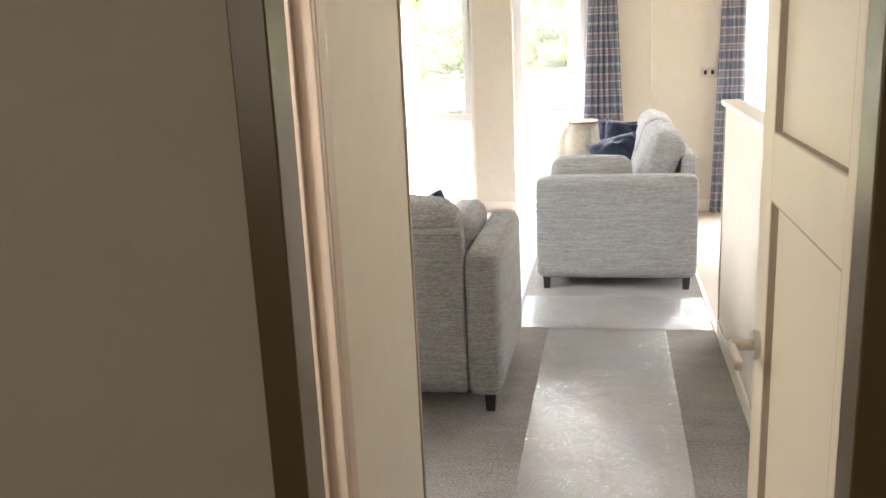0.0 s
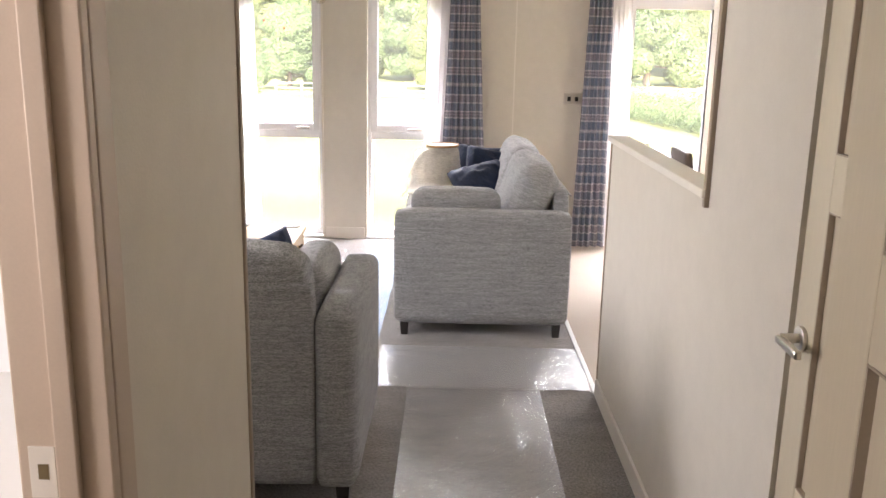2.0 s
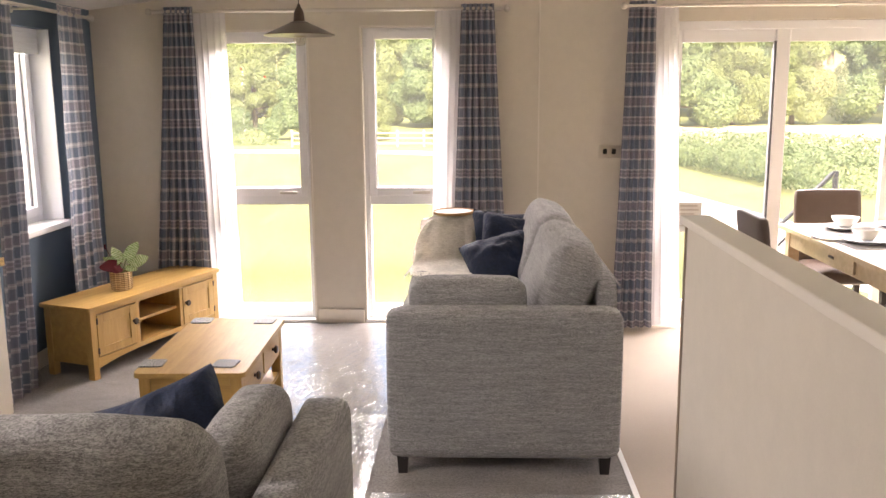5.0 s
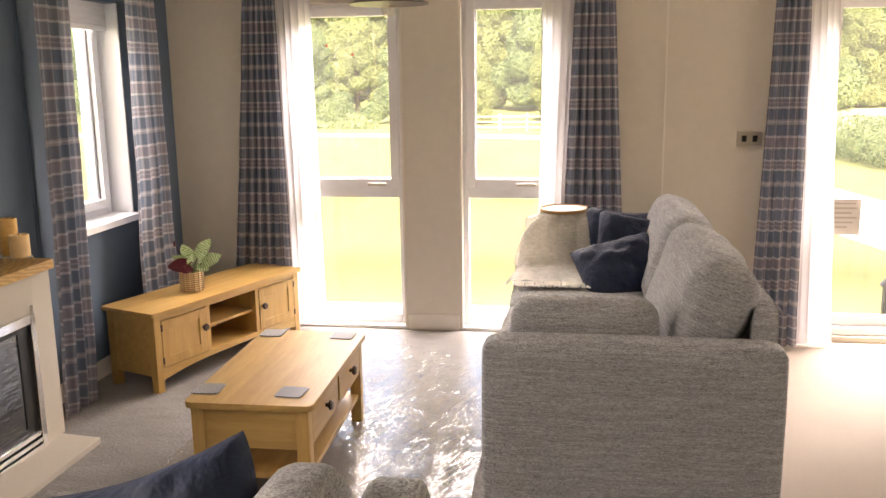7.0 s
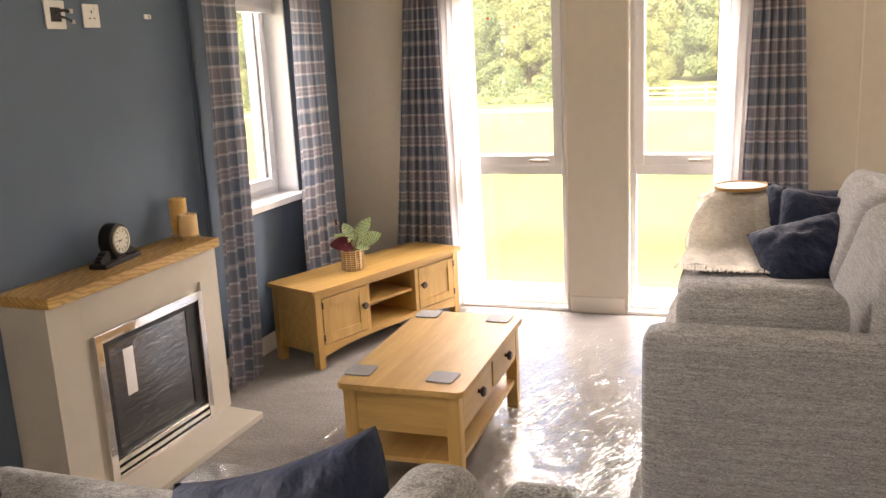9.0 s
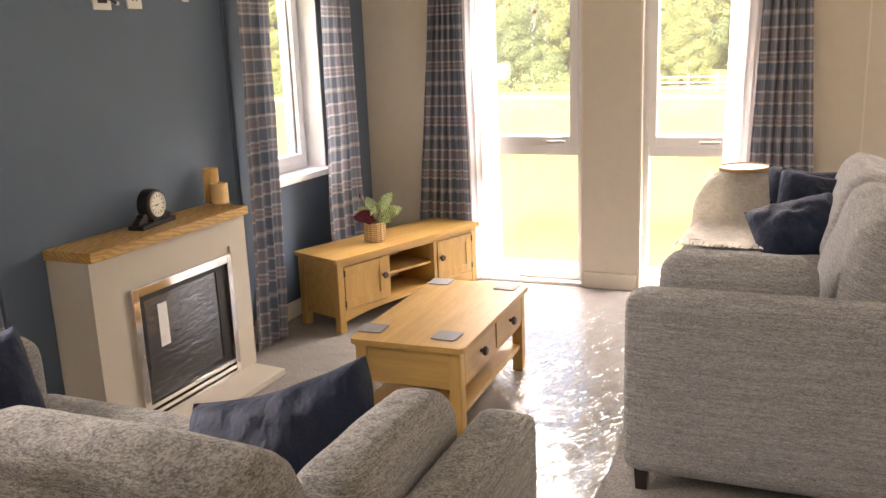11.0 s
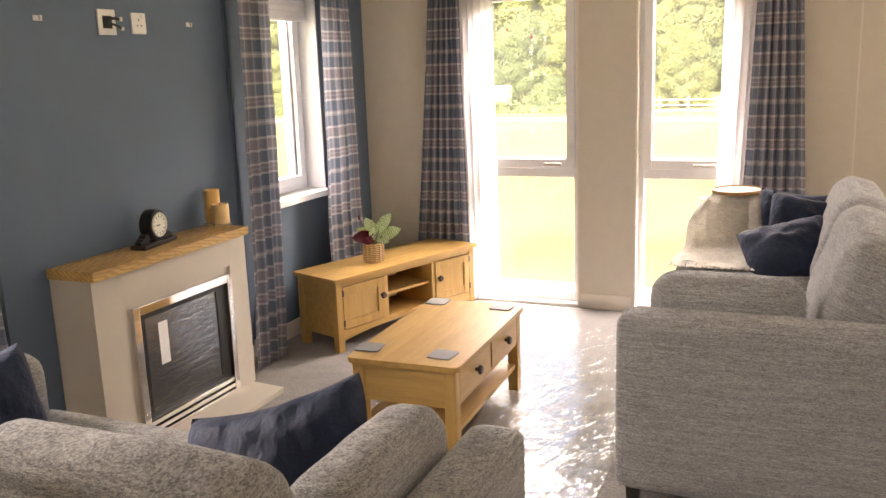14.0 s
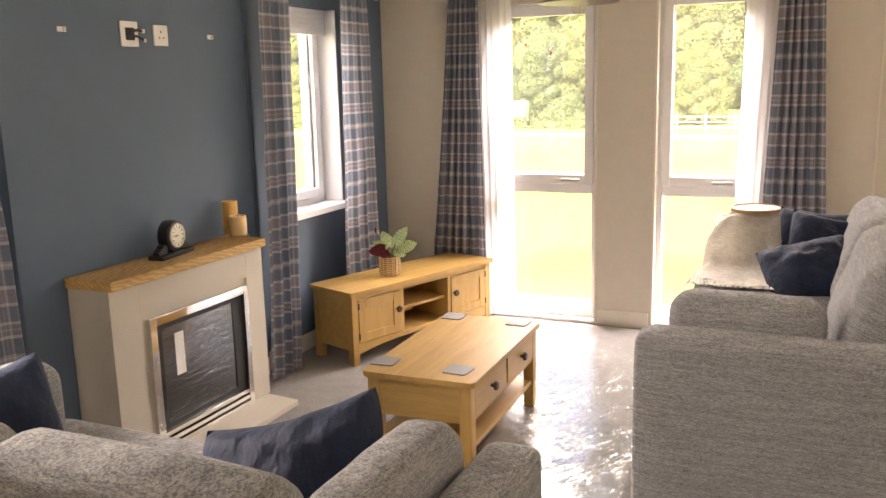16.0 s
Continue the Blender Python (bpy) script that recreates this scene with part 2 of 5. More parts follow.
def leaf_mat(name, dark, light, through=0.3):
    m, n, l, b = nodes_of(name)
    g = n.new("ShaderNodeNewGeometry")
    t = noise_tex(n, l, coords(n, l, (0.35, 0.35, 0.35)), 1.0, 3)
    c = mixc(n, l, ramp(n, l, g.outputs["Random Per Island"], ((0.0, dark), (1.0, light))), ramp(n, l, t, ((0.35, dark), (0.65, light))), 0.65)
    l.new(c, b.inputs["Base Color"])
    b.inputs["Roughness"].default_value = 0.7
    tr, ms = n.new("ShaderNodeBsdfTranslucent"), n.new("ShaderNodeMixShader")
    l.new(c, tr.inputs["Color"])
    ms.inputs[0].default_value = through
    l.new(b.outputs[0], ms.inputs[1])
    l.new(tr.outputs[0], ms.inputs[2])
    l.new(ms.outputs[0], n["Material Output"].inputs["Surface"])
    return m


def grass_mat(name, dark, light):
    m, n, l, b = nodes_of(name)
    t = noise_tex(n, l, coords(n, l, (0.5, 0.25, 0.5)), 1.0, 6, 0.6)
    f = noise_tex(n, l, coords(n, l, (60, 60, 60)), 1.0, 3, 0.7)
    c = mixc(n, l, ramp(n, l, t, ((0.35, dark), (0.65, light))), ramp(n, l, f, ((0.3, dark), (0.7, light))), 0.4)
    l.new(c, b.inputs["Base Color"])
    b.inputs["Roughness"].default_value = 0.9
    bump(n, l, b, f, 0.6, 0.03)
    return m


M_CREAM = paint("wallpaper_cream", (0.63, 0.58, 0.50), 0.75, var=0.035, scale=14, relief=0.4, grain=150)
M_BLUE = paint("wallpaper_blue", (0.100, 0.145, 0.202), 0.6, var=0.07, relief=0.2, grain=200)
M_CEIL = paint("ceiling_white", (0.74, 0.72, 0.68), 0.8, var=0.03)
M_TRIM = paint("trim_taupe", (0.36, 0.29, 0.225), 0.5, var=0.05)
M_ARCH = paint("architrave_brown", (0.165, 0.122, 0.062), 0.3, var=0.06)
M_JAMB = paint("jamb_beige", (0.52, 0.42, 0.33), 0.5, var=0.05)
M_SKIRT = paint("skirting_cream", (0.72, 0.67, 0.60), 0.45, var=0.03)
M_DOOR = paint("door_cream", (0.54, 0.475, 0.36), 0.45, var=0.05, stretch=(1, 1, 0.08), grain=300)
M_UPVC = paint("upvc_white", (0.84, 0.84, 0.85), 0.3, var=0.02, relief=0.02)
M_GASKET = paint("gasket_grey", (0.16, 0.16, 0.17), 0.6)
M_GLASS = glass_mat("window_glass", (0.93, 0.94, 0.92), 0.0, 1.45, 0.008)
M_CARPET = carpet_mat("carpet_grey", (0.125, 0.115, 0.107), (0.35, 0.322, 0.300))
M_VINYL = paint("floor_beige", (0.40, 0.34, 0.28), 0.8, var=0.06, scale=2, grain=90, relief=0.2)
M_FILM = film_mat("clear_film")
M_RUNNER = film_mat("clear_film_runner", 0.30, 0.002, 0.0065, 0.003, 0.05, 0.36, 0.04)
M_SOFA = fabric("tweed_grey", (0.105, 0.104, 0.105), (0.455, 0.450, 0.445))
M_NAVY = fabric("velvet_navy", (0.0025, 0.008, 0.027), (0.0075, 0.022, 0.064), weave=300, streak=(9, 9, 9), rough=0.75, relief=0.15)
M_THROW = fabric("throw_cream", (0.68, 0.64, 0.57), (0.88, 0.84, 0.77), weave=110, streak=(60, 60, 60), relief=0.9)
M_BLACKLEG = paint("stained_leg", (0.022, 0.018, 0.016), 0.4)
M_OAKX = timber("oak_x", (0.42, 0.243, 0.066), (0.59, 0.370, 0.120), "x")
M_OAKY = timber("oak_y", (0.42, 0.243, 0.066), (0.59, 0.370, 0.120), "y")
M_OAKZ = timber("oak_z", (0.42, 0.243, 0.066), (0.59, 0.370, 0.120), "z")
# darker oak copy: recess shade for the cabinet back, own tone for the tray rim
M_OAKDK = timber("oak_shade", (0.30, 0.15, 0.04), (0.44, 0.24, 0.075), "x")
M_MANTEL = timber("oak_mantel", (0.36, 0.190, 0.048), (0.66, 0.420, 0.145), "y", 0.4, 0.55)
mn, ml = M_MANTEL.node_tree.nodes, M_MANTEL.node_tree.links
ring = mn.new("ShaderNodeTexWave")
ring.wave_type, ring.bands_direction = 'BANDS', 'DIAGONAL'
ring.inputs["Scale"].default_value, ring.inputs["Distortion"].default_value, ring.inputs["Detail"].default_value, ring.inputs["Detail Scale"].default_value = 14.0, 7.0, 3.0, 1.2
ml.new(coords(mn, ml, (1.6, 0.55, 2.4)), ring.inputs["Vector"])
plain = mn["Principled BSDF"].inputs["Base Color"].links[0].from_socket
ml.new(mixc(mn, ml, plain, ramp(mn, ml, ring.outputs["Fac"], ((0.2, (0.74, 0.70, 0.62)), (0.7, (1.06, 1.06, 1.04)))), 0.85, 'MULTIPLY'), mn["Principled BSDF"].inputs["Base Color"])
M_KNOB = paint("bronze_knob", (0.09, 0.065, 0.05), 0.4, metal=0.7)
M_PLAID = plaid_mat("tartan")
M_VOILE = voile_mat("voile")
M_STEEL = paint("brushed_steel", (0.62, 0.58, 0.53), 0.28, metal=1.0, grain=400)
M_CHROME = paint("chrome", (0.82, 0.80, 0.78), 0.08, metal=1.0, var=0.01, relief=0.0)
M_STONE = paint("surround_putty", (0.56, 0.51, 0.43), 0.55, var=0.04)
M_BLACK = paint("black", (0.012, 0.012, 0.013), 0.35)
M_WHITE = paint("white_plastic", (0.80, 0.79, 0.76), 0.35, var=0.02)
M_GRASS = grass_mat("lawn", (0.150, 0.175, 0.048), (0.250, 0.250, 0.085))
M_STRAW = grass_mat("stubble", (0.46, 0.36, 0.17), (0.62, 0.51, 0.28))
M_PATH = paint("concrete", (0.50, 0.48, 0.44), 0.9, var=0.1, scale=1, grain=40, relief=0.3)
M_DECK = paint("decking", (0.48, 0.44, 0.39), 0.8, var=0.1, stretch=(0.1, 1, 1))


# ---- building helpers ----
def box(bm, x0, x1, y0, y1, z0, z1, bevel=0.0, seg=2):
    ret = bmesh.ops.create_cube(bm, size=1.0, matrix=Matrix.Translation(((x0 + x1) / 2, (y0 + y1) / 2, (z0 + z1) / 2)) @ Matrix.Diagonal((x1 - x0, y1 - y0, z1 - z0, 1)))
    if bevel:
        es = {e for v in ret["verts"] for e in v.link_edges}
        bmesh.ops.bevel(bm, geom=list(es), offset=bevel, segments=seg, affect='EDGES', profile=0.5)
    return bm


def boxes(*specs, bevel=0.0):
    bm = bmesh.new()
    for s in specs:
        box(bm, *s, bevel=bevel)
    return bm


def cyl(bm, p, r, h, axis="z", r2=None, seg=24, bevel=0.0):
    """A cylinder that starts at p and runs h along the axis."""
    rot = {"z": Matrix(), "x": Matrix.Rotation(radians(90), 4, 'Y'), "y": Matrix.Rotation(radians(-90), 4, 'X')}[axis]
    m = Matrix.Translation(p) @ rot @ Matrix.Translation((0, 0, h / 2))
    ret = bmesh.ops.create_cone(bm, cap_ends=True, segments=seg, radius1=r, radius2=r if r2 is None else r2, depth=h, matrix=m)
    if bevel:
        es = [e for e in {e for v in ret["verts"] for e in v.link_edges} if any(len(f.verts) > 4 for f in e.link_faces)]
        bmesh.ops.bevel(bm, geom=es, offset=bevel, segments=2, affect='EDGES', profile=0.5)
    return bm


def lathe(bm, profile, at=(0, 0, 0), seg=28):
    """Turns a profile of (radius, height) round the vertical through at."""
    rings = []
    for r, z in profile:
        rings.append([bm.verts.new((at[0] + r * math.cos(2 * math.pi * i / seg), at[1] + r * math.sin(2 * math.pi * i / seg), at[2] + z)) for i in range(seg)])
    for a, b in zip(rings, rings[1:]):
        for i in range(seg):
            bm.faces.new((a[i], a[(i + 1) % seg], b[(i + 1) % seg], b[i]))
    bm.faces.new(list(reversed(rings[0])))
    bm.faces.new(rings[-1])
    return bm


def mesh_of(name, bm, material, smooth=None):
    bmesh.ops.recalc_face_normals(bm, faces=bm.faces[:])
    me = bpy.data.meshes.new(name)
    bm.to_mesh(me)
    bm.free()
    me.materials.append(material)
    if smooth:
        for p in me.polygons:
            p.use_smooth = True
        if smooth != 180:
            me.set_sharp_from_angle(angle=radians(smooth))
    return me


def part(name, bm, material, parent=None, label="", smooth=20, at=None):
    ob = new(name, mesh_of(name, bm, material, smooth))
    ob.parent = parent
    if at is not None:
        ob.matrix_basis = at
    return tagged(ob, label)


def thing(name, m, label, category, group=""):
    ob = new(name)
    ob.empty_display_size = 0.1
    ob.matrix_basis = m
    return tagged(ob, label, category, group)


def single(name, bm, material, label, category, m=None, group="", smooth=20):
    ob = new(name, mesh_of(name, bm, material, smooth))
    if m is not None:
        ob.matrix_basis = m
    return tagged(ob, label, category, group)


def structure(name, bm, material, label="", smooth=None):
    return tagged(new(name, mesh_of(name, bm, material, smooth)), label, "", "", "structure")


def soft_box(sx, sy, sz, r, puff=0.0, cuts=9, seed=0, dent=0.0):
    """An upholstered block about the origin's floor centre: rounded edges, faces puffed, a little uneven."""
    bm = bmesh.new()
    n = cuts
    grid = {}

    def vert(i, j, k):
        if (i, j, k) not in grid:
            u = [2 * c / n - 1 for c in (i, j, k)]
            half = Vector((sx / 2, sy / 2, sz / 2))
            p = Vector([math.copysign(abs(a) ** 0.75, a) * h for a, h in zip(u, half)])
            core = Vector([max(-(h - r), min(h - r, c)) for c, h in zip(p, half)])
            d = p - core
            if d.length > 1e-6:
                p = core + d.normalized() * r
            bulge = [1 - abs(a) ** 2.2 for a in u]
            for ax in range(3):
                o1, o2 = [b for b in range(3) if b != ax]
                if abs(u[ax]) > 0.999:
                    p[ax] += math.copysign(puff * bulge[o1] * bulge[o2], u[ax])
            w = noise.noise_vector(p * 7 + Vector((seed * 3.1, seed, 5))) * dent
            grid[(i, j, k)] = bm.verts.new(p + w + Vector((0, 0, sz / 2)))
        return grid[(i, j, k)]

    for a in range(n):
        for b in range(n):
            for s in (0, n):
                for f in (lambda p, q: (s, p, q), lambda p, q: (p, s, q), lambda p, q: (p, q, s)):
                    vs = [vert(*f(a, b)), vert(*f(a + 1, b)), vert(*f(a + 1, b + 1)), vert(*f(a, b + 1))]
                    bm.faces.new(vs)
    return bm


def pillow(w, h, t, seed=0, n=18, sag=0.0):
    """A scatter cushion standing in x and z, thick along y, with pinched corners."""
    bm = bmesh.new()
    sides = []
    for s in (-1, 1):
        g = []
        for j in range(n + 1):
            row = []
            for i in range(n + 1):
                u, v = 2 * i / n - 1, 2 * j / n - 1
                corner = 1 - 0.045 * (abs(u) * abs(v)) ** 5
                pin_x = (1 - 0.025 * (1 - abs(v) ** 1.5) * abs(u) ** 3) * corner
                pin_z = (1 - 0.025 * (1 - abs(u) ** 1.5) * abs(v) ** 3) * corner
                th = t / 2 * (max(0.0, (1 - u ** 2) * (1 - v ** 2)) ** 0.36)
                p = Vector((u * w / 2 * pin_x, s * th, h / 2 + v * h / 2 * pin_z))
                fold = (noise.noise(Vector((u * 2.3 + seed, v * 2.3, seed * 1.7))) * 0.020 + noise.noise(Vector((u * 5 + v * 2 + seed, v * 3.0 - u, seed * 2.7))) * 0.015) * (1 - abs(u * v))
                p.y += fold + sag * (u * u + v * v) * 0.03
                p.z -= sag * 0.05 * (1 - u * u) * (v > 0) * v
                row.append(p)
            g.append(row)
        sides.append(g)
    rim = {}
    vg = []
    for si, g in enumerate(sides):
        vv = []
        for j, row in enumerate(g):
            r = []
            for i, p in enumerate(row):
                edge = i in (0, n) or j in (0, n)
                if edge:
                    if (i, j) not in rim:
                        rim[(i, j)] = bm.verts.new(p)
                    r.append(rim[(i, j)])
                else:
                    r.append(bm.verts.new(p))
            vv.append(r)
        vg.append(vv)
    for vv in vg:
        for j in range(n):
            for i in range(n):
                bm.faces.new((vv[j][i], vv[j][i + 1], vv[j + 1][i + 1], vv[j + 1][i]))
    return bm


# ---- large structure ----
LX, RX, EY = -2.15, 4.4, 11.15      # blue wall, far dining wall, window wall
CL, CR = -0.12, 1.05                # corridor faces

structure("floor", boxes((LX - 0.2, CR, 1.6, EY + 0.16, -0.12, 0.0)), M_CARPET, "grey cut-pile carpet")
structure("floor_dining", boxes((CR, RX + 0.2, 1.6, EY + 0.16, -0.12, 0.0)), M_VINYL, "pale beige floor of the dining side")
structure("trim_threshold", boxes((CR - 0.012, CR + 0.012, 7.86, EY, 0.0005, 0.006), bevel=0.002), M_UPVC, "white threshold strip between two floors")

W1 = (-1.40, -0.72, 0.02, 2.03)
W2 = (-0.37, 0.21, 0.02, 2.05)
SL = (1.66, 4.10, 0.035, 2.06)
y0, y1 = EY, EY + 0.16
structure("wall_end", boxes(
    (LX - 0.2, W1[0], y0, y1, 0, 2.8), (W1[0], W1[1], y0, y1, W1[3], 2.8), (W1[0], W1[1], y0, y1, 0, W1[2]),
    (W1[1], W2[0], y0, y1, 0, 2.8), (W2[0], W2[1], y0, y1, W2[3], 2.8), (W2[0], W2[1], y0, y1, 0, W2[2]),
    (W2[1], SL[0], y0, y1, 0, 2.8), (SL[0], SL[1], y0, y1, SL[3], 2.8), (SL[0], SL[1], y0, y1, 0, SL[2]),
    (SL[1], RX + 0.2, y0, y1, 0, 2.8)), M_CREAM, "cream papered wall with tall windows")
SW = (9.86, 10.55, 0.83, 2.0)       # side window in the blue wall
SW2 = (6.88, 7.57, 0.83, 2.0)       # its twin behind the sofa
BX = LX - 0.05                      # blue wall beside the raised panel
x0, x1 = LX - 0.32, BX
structure("wall_left", boxes(
    (x0, x1, 5.76, SW2[0], 0, 2.8), (x0, x1, SW2[0], SW2[1], 0, SW2[2]), (x0, x1, SW2[0], SW2[1], SW2[3], 2.8),
    (x0, x1, SW2[1], SW[0], 0, 2.8), (x0, x1, SW[0], SW[1], 0, SW[2]), (x0, x1, SW[0], SW[1], SW[3], 2.8), (x0, x1, SW[1], EY, 0, 2.8)),
    M_BLUE, "dark blue papered feature wall")
structure("wall_panel", boxes((BX + 0.0005, LX, 8.09, 9.60, 0, 2.5), bevel=0.002), M_BLUE, "raised dark blue panel behind the fireplace")
# the gap in this wall is invented, to let the dining side fill in
structure("wall_right", boxes((RX, RX + 0.2, 1.6, 6.2, 0, 2.8), (RX, RX + 0.2, 7.6, EY, 0, 2.8), (RX, RX + 0.2, 6.2, 7.6, 0, 0.95), (RX, RX + 0.2, 6.2, 7.6, 1.95, 2.8)), M_CREAM, "plain cream wall with an unseen opening added for a fill lamp")
structure("wall_living_back", boxes((LX, CL, 5.78, 5.88, 0, 2.8)), M_CREAM, "cream wall behind the sofa")
LD = (4.34, 5.10, 2.02)             # doorway to the side room
structure("wall_corridor", boxes((CL - 0.1, CL, LD[1], 5.78, 0, 2.8), (CL - 0.1, CL, LD[0], LD[1], LD[2], 2.8), (CL - 0.1, CL, 4.28, LD[0], 0, 2.8)),
          M_CREAM, "cream corridor wall")
structure("wall_passage", boxes((CR, CR + 0.09, 4.28, 5.045, 0, 2.8), (CR, CR + 0.09, 5.765, 6.39, 0, 2.8), (CR, CR + 0.09, 5.045, 5.765, 2.0, 2.8)), M_CREAM, "cream corridor wall with a closed door")
structure("wall_half", boxes((CR, CR + 0.055, 6.39, 7.87, 0, 1.205)), M_CREAM, "cream half-height dividing wall")
structure("trim_half_wall_cap", boxes((CR - 0.022, CR + 0.07, 6.392, 7.885, 1.206, 1.232), bevel=0.004), M_SKIRT, "cream cap on the half-height wall")
structure("trim_half_wall_end", boxes((CR - 0.006, CR + 0.062, 7.871, 7.884, 0.0, 1.204), bevel=0.003), M_TRIM, "taupe end strip of the half-height wall")
structure("trim_opening", boxes((CR - 0.014, CR + 0.1, 6.391, 6.412, 1.18, 2.7), bevel=0.003), M_TRIM, "taupe edge strip of the wall opening")
structure("trim_corridor_corner", boxes((CL - 0.012, CL + 0.006, 5.868, 5.886, 0, 2.7), bevel=0.003), M_TRIM, "taupe corner bead")
structure("wall_entry", boxes((-1.4, 0.122, 4.172, 4.28, 0, 2.8), (0.765, RX, 4.18, 4.28, 0, 2.8), (0.122, 0.765, 4.18, 4.28, 2.02, 2.8)), M_CREAM, "cream wall round the inner doorway")
structure("wall_entry_side", boxes((-1.5, -1.4, 1.6, 4.28, 0, 2.8), (1.5, 1.6, 1.6, 4.18, 0, 2.8), (-1.5, 1.6, 1.5, 1.6, 0, 2.8)), M_CREAM, "plain cream walls of the entry")
structure("wall_side_room", boxes((-2.15, -2.05, 4.28, 5.78, 0, 2.8), (-2.15, -1.4, 4.18, 4.28, 0, 2.8)), M_CREAM, "plain cream walls of the side room")

# ceilings: a shallow vault over the living space, flat over the corridor
bm = bmesh.new()
for xa, za, xb, zb in ((LX - 0.2, 2.15, 1.08, 2.57), (1.08, 2.57, RX + 0.2, 2.15)):
    vs = [bm.verts.new(p) for p in ((xa, 5.7, za), (xb, 5.7, zb), (xb, EY + 0.16, zb), (xa, EY + 0.16, za), (xa, 5.7, za + 0.1), (xb, 5.7, zb + 0.1), (xb, EY + 0.16, zb + 0.1), (xa, EY + 0.16, za + 0.1))]
    for f in ((0, 1, 2, 3), (7, 6, 5, 4), (0, 4, 5, 1), (1, 5, 6, 2), (2, 6, 7, 3), (3, 7, 4, 0)):
        bm.faces.new([vs[i] for i in f])
structure("ceiling", bm, M_CEIL, "white vaulted ceiling")
structure("ceiling_corridor", boxes((-2.2, RX + 0.2, 1.5, 5.7, 2.25, 2.35)), M_CEIL, "white flat ceiling")

# unseen filler that stops sun leaking in between the two ceilings
structure("wall_sun_block", boxes((LX - 0.2, RX + 0.2, 5.60, 5.70, 2.352, 2.95)), M_CREAM, "unseen wall piece added above the corridor ceiling to keep sun out")

# skirting
sk = 0.012
structure("baseboard_left", boxes((BX, BX + sk, 5.89, 8.088, 0, 0.1), (LX, LX + sk, 8.09, 8.298, 0, 0.1), (LX, LX + sk, 9.332, 9.60, 0, 0.1), (BX, BX + sk, 9.602, EY - 0.001, 0, 0.1), bevel=0.003), M_SKIRT)
structure("baseboard_end", boxes((LX + 0.02, W1[0] - 0.002, EY - sk, EY, 0, 0.1), (W1[1] + 0.012, W2[0] - 0.012, EY - sk, EY, 0, 0.1), (W2[1], SL[0], EY - sk, EY, 0, 0.1), bevel=0.003), M_SKIRT)
structure("baseboard_half_wall", boxes((CR - sk, CR, 5.80, 7.868, 0, 0.085), bevel=0.003), M_SKIRT)
structure("baseboard_corridor", boxes((CL, CL + sk, LD[1] + 0.07, 5.866, 0, 0.085), bevel=0.003), M_SKIRT)
structure("trim_wall_seam", boxes((0.828, 0.838, EY - 0.003, EY, 0.1, 2.53), bevel=0.001), M_SKIRT, "slim joint strip in the wall panels")
structure("trim_blue_seam", boxes((LX, LX + 0.004, 9.560, 9.566, 0.1, 2.2), (LX, LX + 0.006, 9.582, 9.601, 0.1, 2.2), bevel=0.001), M_BLUE, "slim joint strips in the blue panel")

# door linings
structure("trim_entry_lining", boxes((0.1225, 0.127, 4.2105, 4.282, 0, 1.985), (0.728, 0.765, 4.2105, 4.292, 0, 1.985), (0.1225, 0.765, 4.2105, 4.292, 1.986, 2.019), bevel=0.003), M_JAMB, "beige door lining")
structure("trim_entry_architrave", boxes((0.1225, 0.162, 4.156, 4.210, 0, 1.98), (0.708, 0.765, 4.156, 4.210, 0, 1.98), (0.1225, 0.765, 4.156, 4.210, 1.981, 2.019), bevel=0.002), M_ARCH, "dark brown door architrave")
structure("trim_side_lining", boxes((CL - 0.115, CL + 0.012, LD[1] - 0.022, LD[1], 0, 2.0), (CL - 0.06, CL - 0.03, LD[1] - 0.034, LD[1] - 0.022, 0, 2.0), (CL + 0.0005, CL + 0.013, LD[1] + 0.001, LD[1] + 0.055, 0, 2.06),
                                    (CL - 0.115, CL + 0.012, LD[0], LD[0] + 0.022, 0, 2.0), (CL - 0.115, CL + 0.012, LD[0] + 0.022, LD[1] - 0.022, 2.0, 2.02), bevel=0.003), M_JAMB, "beige door lining")


